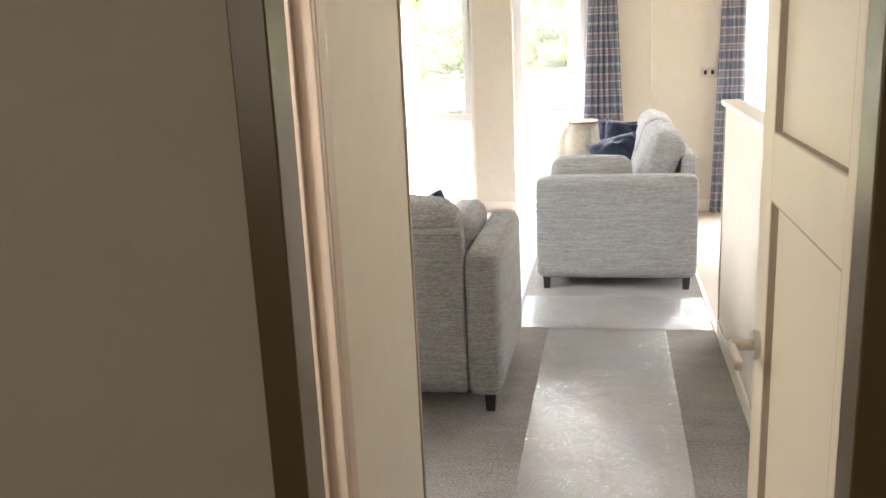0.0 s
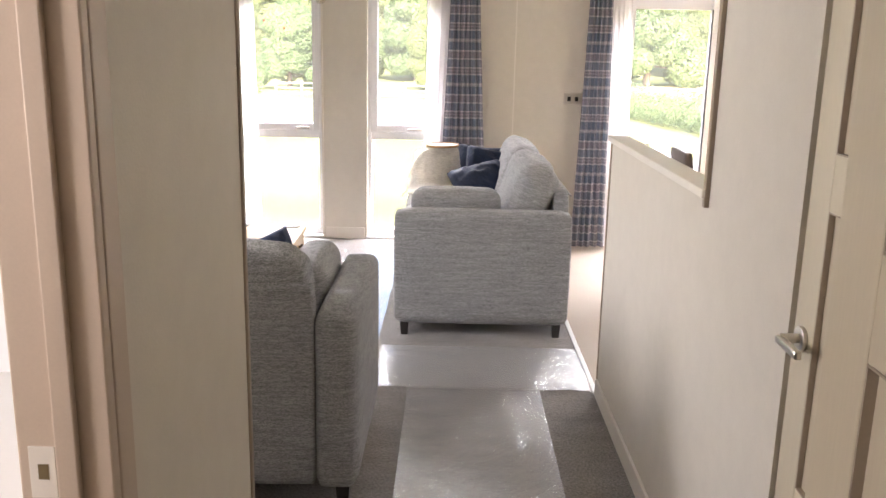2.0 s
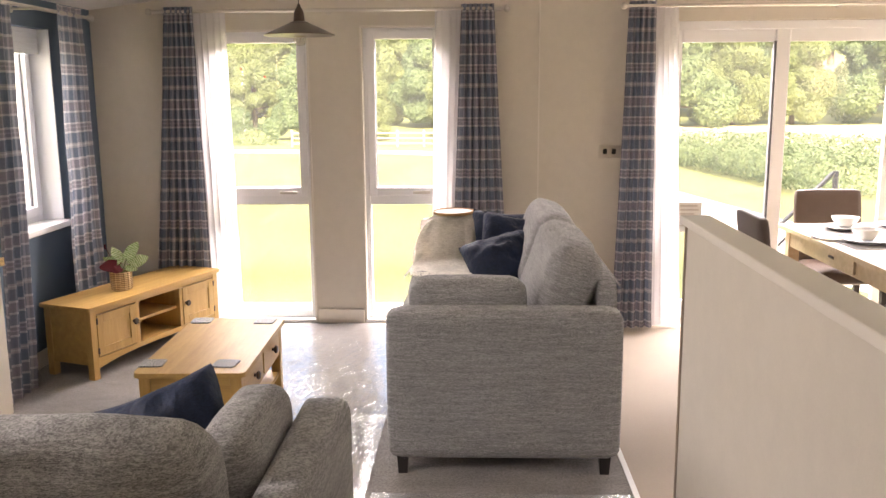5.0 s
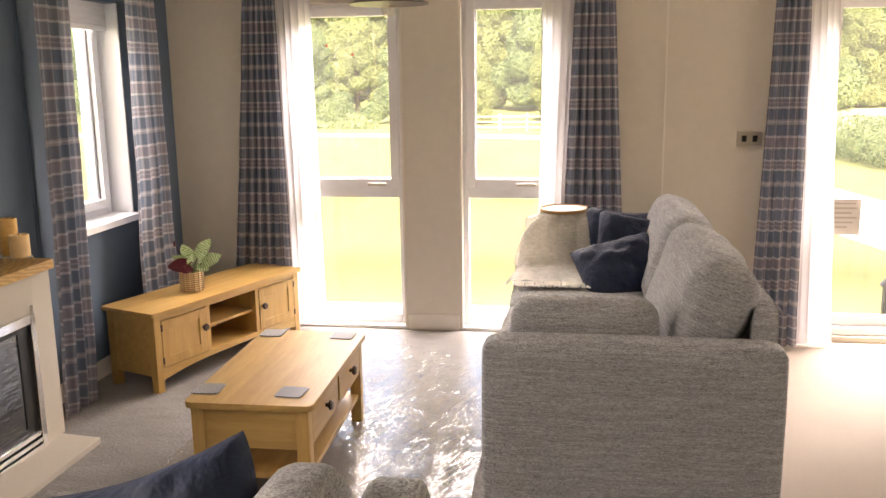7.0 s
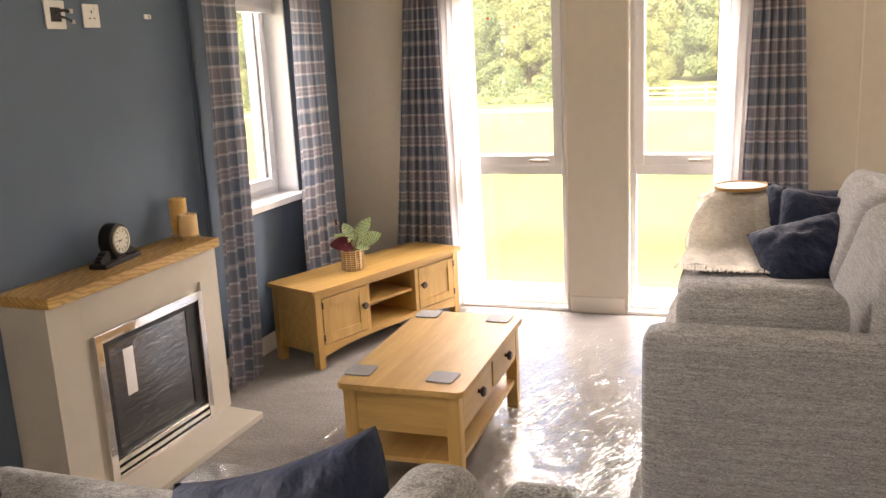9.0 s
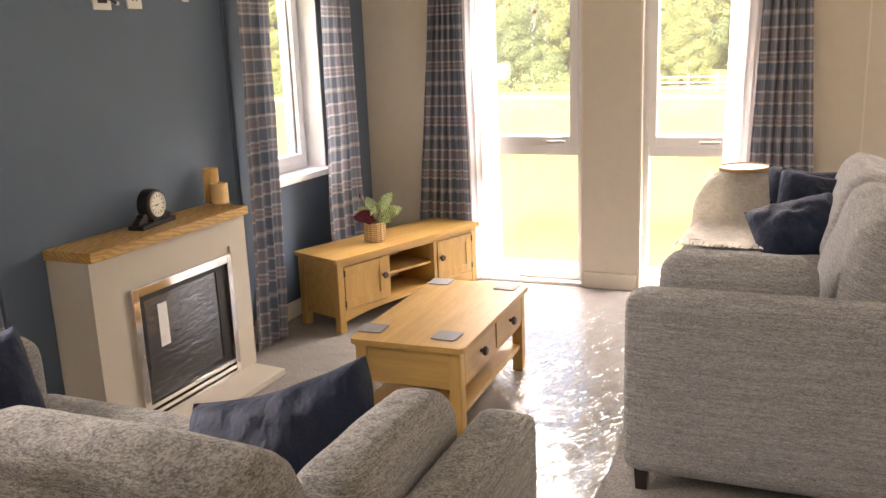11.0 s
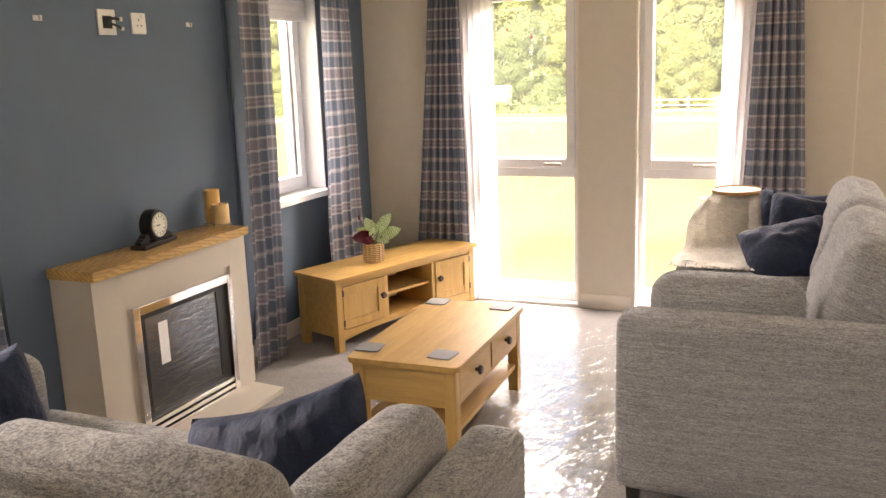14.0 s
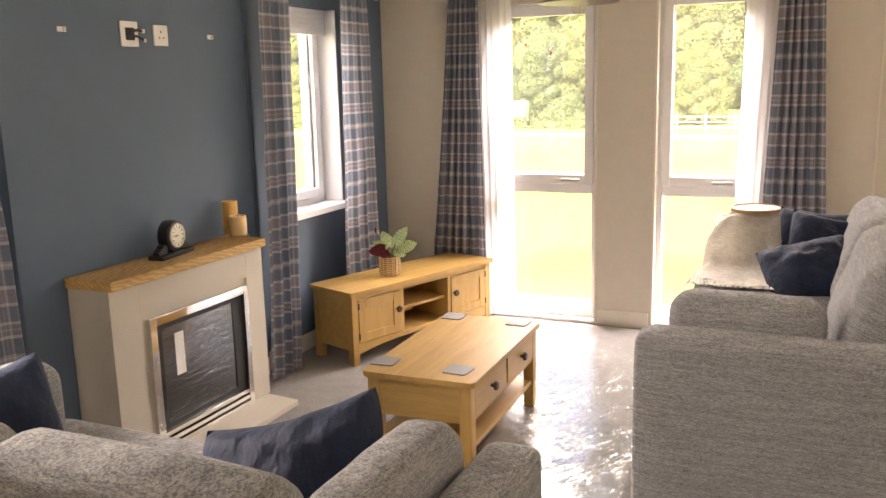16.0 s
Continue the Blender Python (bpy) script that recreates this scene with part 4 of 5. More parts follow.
def tv_unit(m):
    t = thing("television_unit", m, "honey oak low cabinet set across the corner", "television unit")
    L, D, H = 1.20, 0.37, 0.43       # along x, front towards -y
    part("top", slab(L, D + 0.01, H - 0.022, H, 0.012), M_OAKX, t)
    hx, hy = L / 2 - 0.02, D / 2 - 0.012
    z0, z1 = 0.085, H - 0.022
    for sx in (-1, 1):
        for sy in (-1, 1):
            part("leg", boxes((min(sx * hx, sx * (hx - 0.045)), max(sx * hx, sx * (hx - 0.045)), min(sy * hy, sy * (hy - 0.045)), max(sy * hy, sy * (hy - 0.045)), 0, z1), bevel=0.003), M_OAKZ, t)
        part("side_panel", boxes((min(sx * (hx - 0.006), sx * (hx - 0.024)), max(sx * (hx - 0.006), sx * (hx - 0.024)), -hy + 0.045, hy - 0.045, z0, z1)), M_OAKX, t)
    # shade of the open shelf is put into this panel's darker colour
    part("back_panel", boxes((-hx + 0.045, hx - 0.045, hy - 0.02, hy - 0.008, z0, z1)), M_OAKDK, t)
    part("bottom_panel", boxes((-hx + 0.03, hx - 0.03, -hy + 0.02, hy - 0.02, z0 + 0.02, z0 + 0.036)), M_OAKX, t)
    part("shelf", boxes((-0.185, 0.185, -hy + 0.03, hy - 0.02, 0.245, 0.262), bevel=0.002), M_OAKX, t)
    for x in (-0.2, 0.2):
        part("divider", boxes((x - 0.014, x + 0.014, -hy + 0.002, hy - 0.02, z0 + 0.036, z1 - 0.03), bevel=0.002), M_OAKZ, t)
    # the lower rail rises in a flat arch
    bm = bmesh.new()
    n = 20
    lo, hi = [], []
    for i in range(n + 1):
        x = -hx + 0.045 + (2 * hx - 0.09) * i / n
        u = 2 * i / n - 1
        arch = 0.062 + 0.035 * (1 - abs(u) ** 3)
        for y, dst in ((-hy + 0.003, lo), (-hy + 0.022, hi)):
            dst.append((bm.verts.new((x, y, arch)), bm.verts.new((x, y, 0.125))))
    for i in range(n):
        for a, b in ((lo[i], lo[i + 1]), (hi[i + 1], hi[i])):
            bm.faces.new((a[0], b[0], b[1], a[1]))
        bm.faces.new((lo[i][0], hi[i][0], hi[i + 1][0], lo[i + 1][0]))
        bm.faces.new((lo[i][1], lo[i + 1][1], hi[i + 1][1], hi[i][1]))
    part("bottom_rail", bm, M_OAKX, t)
    part("top_rail", boxes((-hx + 0.045, hx - 0.045, -hy + 0.003, -hy + 0.022, z1 - 0.03, z1), bevel=0.002), M_OAKX, t)
    for sx in (-1, 1):
        xa, xb = (0.217, hx - 0.048) if sx > 0 else (-hx + 0.048, -0.217)
        za, zb = 0.129, z1 - 0.034
        d = part("door", boxes((xa, xa + 0.05, -hy - 0.001, -hy + 0.018, za, zb), (xb - 0.05, xb, -hy - 0.001, -hy + 0.018, za, zb), (xa + 0.05, xb - 0.05, -hy - 0.0005, -hy + 0.017, za, za + 0.05), (xa + 0.05, xb - 0.05, -hy - 0.0005, -hy + 0.017, zb - 0.05, zb), bevel=0.002), M_OAKZ, t)
        part("panel", boxes((xa + 0.048, xb - 0.048, -hy + 0.006, -hy + 0.014, za + 0.048, zb - 0.048)), M_OAKZ, d)
        knob(d, pose(xb - 0.025 if sx < 0 else xa + 0.025, -hy - 0.001, (za + zb) / 2 + 0.02, 90))
        for z in (za + 0.035, zb - 0.035):
            part("hinge", boxes((xa - 0.006 if sx < 0 else xb - 0.004, xa + 0.004 if sx < 0 else xb + 0.006, -hy - 0.005, -hy, z - 0.018, z + 0.018), bevel=0.001), M_KNOB, d, "dark bronze hinge")
    return t


TVA = 69.9
ux, uy = math.cos(radians(TVA)), math.sin(radians(TVA))
tvc = (-1.76 + 0.6 * ux - 0.185 * uy, 9.841 + 0.6 * uy + 0.185 * ux)
TV = pose(tvc[0], tvc[1], 0, 0, 0, TVA)
tv_unit(TV)


# ---- fireplace ----
fp = thing("fireplace", pose(0, 0, 0), "putty coloured electric fireplace suite with an oak mantel", "fireplace")
FX, Y0, Y1 = -1.932, 8.302, 9.298
for ya, yb, za, zb in ((Y0, 8.462, 0.03, 0.787), (9.168, Y1, 0.03, 0.787), (8.462, 9.168, 0.658, 0.787)):
    part("surround", boxes((LX + 0.002, FX, ya, yb, za, zb), bevel=0.0006), M_STONE, fp)
part("back_panel", boxes((LX + 0.003, FX - 0.014, 8.462, 8.515, 0.03, 0.658), (LX + 0.003, FX - 0.014, 9.140, 9.168, 0.03, 0.658), (LX + 0.003, FX - 0.014, 8.515, 9.140, 0.610, 0.658)), M_STONE, fp)
part("mantel", boxes((LX + 0.002, -1.905, 8.292, 9.303, 0.788, 0.829), bevel=0.003), M_MANTEL, fp, "oak mantel shelf")
hearth = boxes((LX + 0.002, -1.738, 8.295, 9.305, 0.0, 0.030), bevel=0.004)
for v in hearth.verts:
    if v.co.x > -1.9:
        v.co.y += 0.045 if v.co.y < 8.8 else -0.045
part("hearth", hearth, M_STONE, fp, "putty hearth slab with splayed ends")
part("firebox", boxes((LX + 0.006, LX + 0.02, 8.52, 9.14, 0.04, 0.62), (LX + 0.02, FX - 0.02, 8.516, 8.53, 0.04, 0.61), (LX + 0.02, FX - 0.02, 9.125, 9.139, 0.04, 0.61), (LX + 0.02, FX - 0.02, 8.53, 9.125, 0.04, 0.06)), M_BLACK, fp, "black firebox")
part("chrome_frame", boxes((FX - 0.012, FX + 0.012, 8.498, 8.535, 0.032, 0.625), (FX - 0.012, FX + 0.012, 9.125, 9.158, 0.032, 0.625), (FX - 0.012, FX + 0.012, 8.535, 9.125, 0.585, 0.625), bevel=0.003), M_CHROME, fp, "polished chrome trim")
for z in (0.033, 0.062, 0.092):
    part("chrome_bar", boxes((FX - 0.01, FX + 0.014 - 0.2 * z * 0.3, 8.536, 9.124, z, z + 0.020), bevel=0.003), M_CHROME, fp, "polished chrome bar")
part("black_border", boxes((FX - 0.016, FX - 0.006, 8.536, 8.575, 0.115, 0.584), (FX - 0.016, FX - 0.006, 9.055, 9.124, 0.115, 0.584), (FX - 0.016, FX - 0.006, 8.575, 9.055, 0.56, 0.584), (FX - 0.016, FX - 0.006, 8.575, 9.055, 0.115, 0.14)), M_BLACK, fp)
M_FIREGLASS = paint("fire_glass", (0.02, 0.021, 0.023), 0.05, var=0.0, relief=0.0)
M_FIREGLASS.node_tree.nodes["Principled BSDF"].inputs["IOR"].default_value = 2.2
fg = M_FIREGLASS.node_tree
bump(fg.nodes, fg.links, fg.nodes["Principled BSDF"], noise_tex(fg.nodes, fg.links, coords(fg.nodes, fg.links, (9, 9, 42)), 1.0, 3, 0.55), 1.0, 0.004)
part("glass", boxes((FX - 0.016, FX - 0.010, 8.575, 9.055, 0.14, 0.56)), M_FIREGLASS, fp, "dark reflective glass")
part("sticker", boxes((FX - 0.0098, FX - 0.0090, 8.655, 8.712, 0.33, 0.52)), M_WHITE, fp, "white paper sticker")

# ---- floor film ----
def film(name, x0, x1, y0, y1, label, z=0.004, material=M_FILM):
    bm = bmesh.new()
    nx, ny = max(4, int((x1 - x0) / 0.02)), max(4, int((y1 - y0) / 0.02))
    g = [[None] * (nx + 1) for _ in range(ny + 1)]
    for j in range(ny + 1):
        for i in range(nx + 1):
            x, y = x0 + (x1 - x0) * i / nx, y0 + (y1 - y0) * j / ny
            h = abs(noise.noise(Vector((x * 6, y * 2.4, 1.0)))) + 0.6 * abs(noise.noise(Vector((x * 15 + y * 4, y * 9 - x * 3, 7.0))))
            g[j][i] = bm.verts.new((x, y, z + 0.007 * h))
    for j in range(ny):
        for i in range(nx):
            bm.faces.new((g[j][i], g[j][i + 1], g[j + 1][i + 1], g[j + 1][i]))
    return single(name, bm, material, label, "floor film", smooth=180)


film("floor_film", 0.15, 0.78, 3.2, 7.90, "clear protective film runner on the carpet", material=M_RUNNER)
film("floor_film", -0.02, 1.03, 7.89, 8.48, "clear protective film laid across the carpet", 0.012, M_RUNNER)
film("floor_film", -1.35, -0.045, 7.80, 11.08, "clear wrinkled protective film round the coffee table", 0.008)
film("floor_film", -1.725, -1.354, 7.80, 8.80, "clear wrinkled protective film beside the hearth", 0.008)



# ---- things on and round the sofas ----
def throw_sheet():
    """A knitted throw over the padded arm, down onto the seat."""
    bm = bmesh.new()
    prof = ((10.79, 0.50), (10.785, 0.66), (10.74, 0.735), (10.66, 0.80), (10.56, 0.852), (10.47, 0.845), (10.41, 0.77), (10.37, 0.68), (10.30, 0.618), (10.16, 0.604), (10.02, 0.602), (9.95, 0.603))
    n, rows = 40, []
    cum = [0.0]
    for p, q in zip(prof, prof[1:]):
        cum.append(cum[-1] + math.dist(p, q))
    m = 44
    for j in range(m + 1):
        s = cum[-1] * j / m
        k = max(i for i in range(len(cum) - 1) if cum[i] <= s + 1e-9)
        f = (s - cum[k]) / (cum[k + 1] - cum[k])
        y, z = (prof[k][i] + (prof[k + 1][i] - prof[k][i]) * f for i in (0, 1))
        row = []
        for i in range(n + 1):
            u = i / n
            flare = 0.150 * min(1.0, abs(s / cum[-1] - 0.42) / 0.40) ** 0.55 + 0.012 * math.sin(s * 21)
            x = 0.145 - flare + (0.28 + flare) * u
            fold = 0.016 * math.sin(u * 12 + 1.6 * math.sin(s * 4)) * (0.4 + 0.6 * s / cum[-1]) + 0.010 * noise.noise(Vector((u * 6, s * 7, 2)))
            drop = 0.25 * max(0.0, 0.12 - u) if 0.35 < s / cum[-1] < 0.8 else 0.1 * max(0.0, 0.12 - u)
            row.append(bm.verts.new((x, y - abs(fold) * 0.9 + 0.05 * math.sin(u * 6.5 + 0.6) * max(0.0, s / cum[-1] - 0.75) * 4, z + abs(fold) * 0.7 + 0.004 - drop - 1.2 * max(0.0, 0.03 - x) * (s > cum[-1] * 0.42))))
        rows.append(row)
    for a, b in zip(rows, rows[1:]):
        for i in range(n):
            bm.faces.new((a[i], a[i + 1], b[i + 1], b[i]))
    bmesh.ops.solidify(bm, geom=bm.faces[:], thickness=0.006)
    return bm


t = thing("throw_blanket", pose(0, 0, 0), "cream knitted throw draped over the sofa's arm", "throw")
part("cloth", throw_sheet(), M_THROW, t, smooth=180)
bm = bmesh.new()
rng = random.Random(3)
for i in range(60):
    x = 0.045 + 0.375 * i / 59 + rng.uniform(-0.004, 0.004)
    a = Vector((x, 9.955, 0.615))
    b = a + Vector((rng.uniform(-0.02, 0.02), -0.05 - rng.uniform(0, 0.02), -0.006))
    q = bmesh.ops.create_cone(bm, cap_ends=True, segments=5, radius1=0.006, radius2=0.004, depth=(b - a).length, matrix=Matrix.Translation((a + b) / 2) @ (b - a).to_track_quat('Z', 'Y').to_matrix().to_4x4())
part("fringe", bm, M_THROW, t, "twisted cream fringe")

tray = thing("serving_tray", pose(0.270, 10.58, 0.866, 1, -1, 8), "small round wooden tray on the sofa's arm", "tray")
part("base", lathe(bmesh.new(), ((0.118, 0.0), (0.120, 0.008)), seg=32), M_WHITE, tray, "pale tray base")
bm = bmesh.new()
seg = 40
for i in range(seg):
    a0, a1 = 2 * math.pi * i / seg, 2 * math.pi * (i + 1) / seg
    vs = [bm.verts.new((r * math.cos(a), r * math.sin(a), z)) for a in (a0, a1) for r, z in ((0.120, -0.002), (0.128, -0.002), (0.128, 0.014), (0.120, 0.014))]
    for f in ((0, 1, 5, 4), (1, 2, 6, 5), (2, 3, 7, 6), (3, 0, 4, 7)):
        bm.faces.new([vs[k] for k in f])
bmesh.ops.remove_doubles(bm, verts=bm.verts[:], dist=1e-5)
part("rim", bm, M_OAKDK, tray, "bent wood rim")

# coasters
def coaster_mat():
    m, n, l, b = nodes_of("coaster_weave")
    mp = coords(n, l, (150, 150, 150))
    c = n.new("ShaderNodeTexChecker")
    c.inputs["Scale"].default_value = 1.0
    c.inputs["Color1"].default_value, c.inputs["Color2"].default_value = (0.46, 0.45, 0.43, 1), (0.14, 0.14, 0.14, 1)
    l.new(mp, c.inputs["Vector"])
    t = noise_tex(n, l, coords(n, l, (300, 300, 300)), 1, 2)
    l.new(mixc(n, l, c.outputs["Color"], ramp(n, l, t, ((0.3, (0.7, 0.7, 0.7)), (0.7, (1, 1, 1)))), 1.0, 'MULTIPLY'), b.inputs["Base Color"])
    b.inputs["Roughness"].default_value = 0.6
    return m


M_COAST = coaster_mat()
first = single("coaster", slab(0.105, 0.105, 0, 0.005, 0.012), M_COAST, "square coaster with a small black and white pattern", "coaster", pose(-1.045, 8.90, 0.4185, 0, 0, 4), "coasters on the table")
for x, y, a in ((-0.715, 8.90, -3), (-1.05, 9.635, 2), (-0.712, 9.63, -2)):
    copy_thing(first, pose(x, y, 0.4185, 0, 0, a))

# ---- plant in a rattan pot ----
def rattan():
    m, n, l, b = nodes_of("rattan")
    br = n.new("ShaderNodeTexWave")
    br.wave_type, br.bands_direction = 'BANDS', 'Z'
    br.inputs["Scale"].default_value, br.inputs["Distortion"].default_value = 28, 3.0
    l.new(coords(n, l, (1, 1, 1)), br.inputs["Vector"])
    l.new(ramp(n, l, br.outputs["Fac"], ((0.2, (0.40, 0.26, 0.12)), (0.7, (0.74, 0.57, 0.35)))), b.inputs["Base Color"])
    b.inputs["Roughness"].default_value = 0.7
    bump(n, l, b, br.outputs["Fac"], 0.7, 0.004)
    return m


M_RATTAN = rattan()
M_LEAF, leaf_n, leaf_l, leaf_b = nodes_of("variegated_leaf")
vein = leaf_n.new("ShaderNodeTexWave")
vein.wave_type, vein.bands_direction = 'BANDS', 'X'
vein.inputs["Scale"].default_value, vein.inputs["Distortion"].default_value, vein.inputs["Detail Scale"].default_value = 26, 5.0, 2.0
leaf_l.new(coords(leaf_n, leaf_l, (1, 1, 1)), vein.inputs["Vector"])
leaf_l.new(ramp(leaf_n, leaf_l, vein.outputs["Fac"], ((0.1, (0.22, 0.36, 0.11)), (0.6, (0.62, 0.70, 0.46)))), leaf_b.inputs["Base Color"])
leaf_b.inputs["Roughness"].default_value = 0.45
M_RED = leaf_mat("anthurium_red", (0.11, 0.006, 0.014), (0.17, 0.010, 0.022), 0.1)
M_STEM = paint("stem_green", (0.13, 0.20, 0.05), 0.6)
plant = thing("potted_plant", pose(-1.768, 10.335, 0.4305), "small red-flowered plant in a woven rattan pot", "plant")
pot = part("pot", lathe(bmesh.new(), ((0.056, 0), (0.060, 0.01), (0.060, 0.10), (0.057, 0.112), (0.050, 0.112), (0.050, 0.09))), M_RATTAN, plant, "woven rattan pot")
bm = bmesh.new()
for k in range(14):
    a = 2 * math.pi * k / 14
    cyl(bm, (0.0605 * math.cos(a), 0.0605 * math.sin(a), 0.004), 0.005, 0.106, seg=8)
part("stake", bm, M_RATTAN, pot, "upright rattan stakes")
part("soil", lathe(bmesh.new(), ((0.049, 0.085), (0.049, 0.092))), M_BLACKLEG, plant)


def leaf_blade(L, W, bend, cup=0.15):
    """A broad heart-shaped leaf along +x, its tip bent down."""
    bm = bmesh.new()
    n, k = 10, 6
    rows = []
    for i in range(n + 1):
        u = i / n
        w = W / 2 * (math.sin(math.pi * min(1, u * 0.93 + 0.07)) ** 0.7) * (1.15 - 0.4 * u)
        row = []
        for j in range(k + 1):
            v = 2 * j / k - 1
            row.append(bm.verts.new((u * L - 0.12 * L * abs(v) * (1 - u) ** 3, v * w, -bend * u * u * L + cup * abs(v) * w + 0.004 * math.sin(u * 14) * abs(v))))
        rows.append(row)
    for a, b in zip(rows, rows[1:]):
        for j in range(k):
            bm.faces.new((a[j], a[j + 1], b[j + 1], b[j]))
    bmesh.ops.solidify(bm, geom=bm.faces[:], thickness=0.0015)
    return bm


def stem(bm, a, b, r=0.003, sag=0.0):
    a, b = Vector(a), Vector(b)
    pts = [a.lerp(b, i / 6) + Vector((0, 0, sag * math.sin(math.pi * i / 6))) for i in range(7)]
    for p, q in zip(pts, pts[1:]):
        bmesh.ops.create_cone(bm, cap_ends=True, segments=6, radius1=r, radius2=r, depth=(q - p).length * 1.05, matrix=Matrix.Translation((p + q) / 2) @ (q - p).to_track_quat('Z', 'Y').to_matrix().to_4x4())


for nm, tip, roll, pit, yaw, L, W, mat_ in (("leaf", (0.034, 0.018, 0.185), 62, -58, 28, 0.125, 0.078, M_LEAF), ("leaf", (0.050, 0.026, 0.150), 68, -22, 28, 0.120, 0.080, M_LEAF),
                                            ("leaf", (-0.004, 0.010, 0.165), -60, -72, 200, 0.105, 0.076, M_LEAF), ("leaf", (-0.025, -0.005, 0.160), 55, -40, 205, 0.085, 0.066, M_LEAF),
                                            ("leaf", (0.030, 0.005, 0.130), 50, 5, 20, 0.070, 0.050, M_LEAF), ("leaf", (0.006, -0.02, 0.150), 40, -80, 300, 0.070, 0.050, M_LEAF),
                                            ("flower", (0.006, -0.030, 0.152), -60, -4, 207, 0.115, 0.085, M_RED), ("flower", (0.016, -0.035, 0.140), -40, 10, 245, 0.060, 0.060, M_RED)):
    bm = bmesh.new()
    stem(bm, (0, 0, 0.09), tip, 0.0028, 0.0)
    part("stem", bm, M_STEM, plant)
    part(nm, leaf_blade(L, W, 0.25), mat_, plant, "dark red flower bract" if nm == "flower" else "green leaf veined with cream", smooth=180, at=pose(*tip, roll, pit, yaw))
bm = bmesh.new()
stem(bm, (-0.02, 0, 0.10), (-0.085, 0.01, 0.255), 0.002)
cyl(bm, (-0.092, 0.01, 0.248), 0.005, 0.028, seg=8)
part("spike", bm, M_RED, plant, "dark red flower spike")

# ---- mantel ornaments ----
M_IRON = paint("black_iron", (0.018, 0.017, 0.017), 0.45, metal=0.4)
M_FACE = paint("clock_face", (0.74, 0.71, 0.64), 0.5, var=0.05)
clock = thing("mantel_clock", pose(-2.045, 8.80, 0.829, 0, 0, 98), "black mantel clock with a round white face", "clock")
part("base", boxes((-0.125, 0.125, -0.038, 0.038, 0, 0.020), bevel=0.004), M_IRON, clock)
bm = bmesh.new()
cyl(bm, (0, -0.032, 0.092), 0.068, 0.058, "y", seg=40, bevel=0.008)
cyl(bm, (0, -0.026, 0.016), 0.030, 0.046, "y", seg=20)
part("case", bm, M_IRON, clock)
for sx in (-1, 1):
    bm = bmesh.new()
    for r, x, z in ((0.022, 0.072, 0.040), (0.014, 0.096, 0.033), (0.010, 0.112, 0.028)):
        cyl(bm, (sx * x, -0.016, z), r, 0.032, "y", seg=18, bevel=0.003)
    part("scroll", bm, M_IRON, clock, "scrolled side support")
face = part("face", cyl(bmesh.new(), (0, -0.0325, 0.092), 0.046, -0.002, "y", seg=40), M_FACE, clock, "white clock face")
bm = bmesh.new()
for k in range(12):
    a = radians(30 * k)
    bmesh.ops.create_cube(bm, size=1, matrix=Matrix.Translation((0.038 * math.sin(a), -0.0355, 0.092 + 0.038 * math.cos(a))) @ Matrix.Rotation(a, 4, 'Y') @ Matrix.Diagonal((0.003, 0.001, 0.011, 1)))
part("hour_mark", bm, M_BLACK, face)
bm = bmesh.new()
for i in range(40):
    a0, a1 = 2 * math.pi * i / 40, 2 * math.pi * (i + 1) / 40
    vs = [bm.verts.new((r * math.sin(a), y, 0.092 + r * math.cos(a))) for a in (a0, a1) for r, y in ((0.046, -0.033), (0.0475, -0.040), (0.0525, -0.040), (0.055, -0.033))]
    for f in ((0, 1, 5, 4), (1, 2, 6, 5), (2, 3, 7, 6)):
        bm.faces.new([vs[k] for k in f])
bmesh.ops.remove_doubles(bm, verts=bm.verts[:], dist=1e-5)
part("bezel", bm, M_STEEL, clock, "thin steel bezel")
for a, L in ((-87, 0.031), (-105, 0.023)):
    bm = bmesh.new()
    bmesh.ops.create_cube(bm, size=1, matrix=Matrix.Translation((0, -0.037, 0.092)) @ Matrix.Rotation(radians(a), 4, 'Y') @ Matrix.Translation((0, 0, L / 2 - 0.004)) @ Matrix.Diagonal((0.003, 0.001, L, 1)))
    part("pointer", bm, M_BLACK, face)

M_WAX = paint("candle_wax", (0.78, 0.55, 0.27), 0.4, var=0.12, scale=25)
M_WAX2 = paint("candle_amber", (0.70, 0.42, 0.13), 0.35, var=0.2, scale=30)
M_WIRE = paint("wire_brass", (0.50, 0.38, 0.20), 0.35, metal=0.8)
cands = thing("candle_holder", pose(-2.045, 9.25, 0.829), "two amber pillar candles on a wire stand", "candle")
for x, y, r, h, mt in ((-0.035, 0.018, 0.038, 0.176, M_WAX2), (0.034, -0.014, 0.041, 0.112, M_WAX)):
    c = part("candle", lathe(bmesh.new(), ((r - 0.002, 0.022), (r, 0.026), (r, h), (r - 0.004, h + 0.004), (r - 0.010, h - 0.004))), mt, cands, at=pose(x, y, 0))
    part("wick", cyl(bmesh.new(), (x, y, h - 0.006), 0.0012, 0.014, seg=6), M_BLACK, cands)
bm = bmesh.new()
for x, y, r in ((-0.035, 0.018, 0.041), (0.034, -0.014, 0.044)):
    seg = 24
    for i in range(seg):
        a0, a1 = 2 * math.pi * i / seg, 2 * math.pi * (i + 1) / seg
        stem(bm, (x + r * math.cos(a0), y + r * math.sin(a0), 0.02), (x + r * math.cos(a1), y + r * math.sin(a1), 0.02), 0.0018)
    for k in range(3):
        a = 2 * math.pi * k / 3 + 0.5
        stem(bm, (x + r * math.cos(a), y + r * math.sin(a), 0.02), (x + 1.15 * r * math.cos(a), y + 1.15 * r * math.sin(a), 0.001), 0.002)
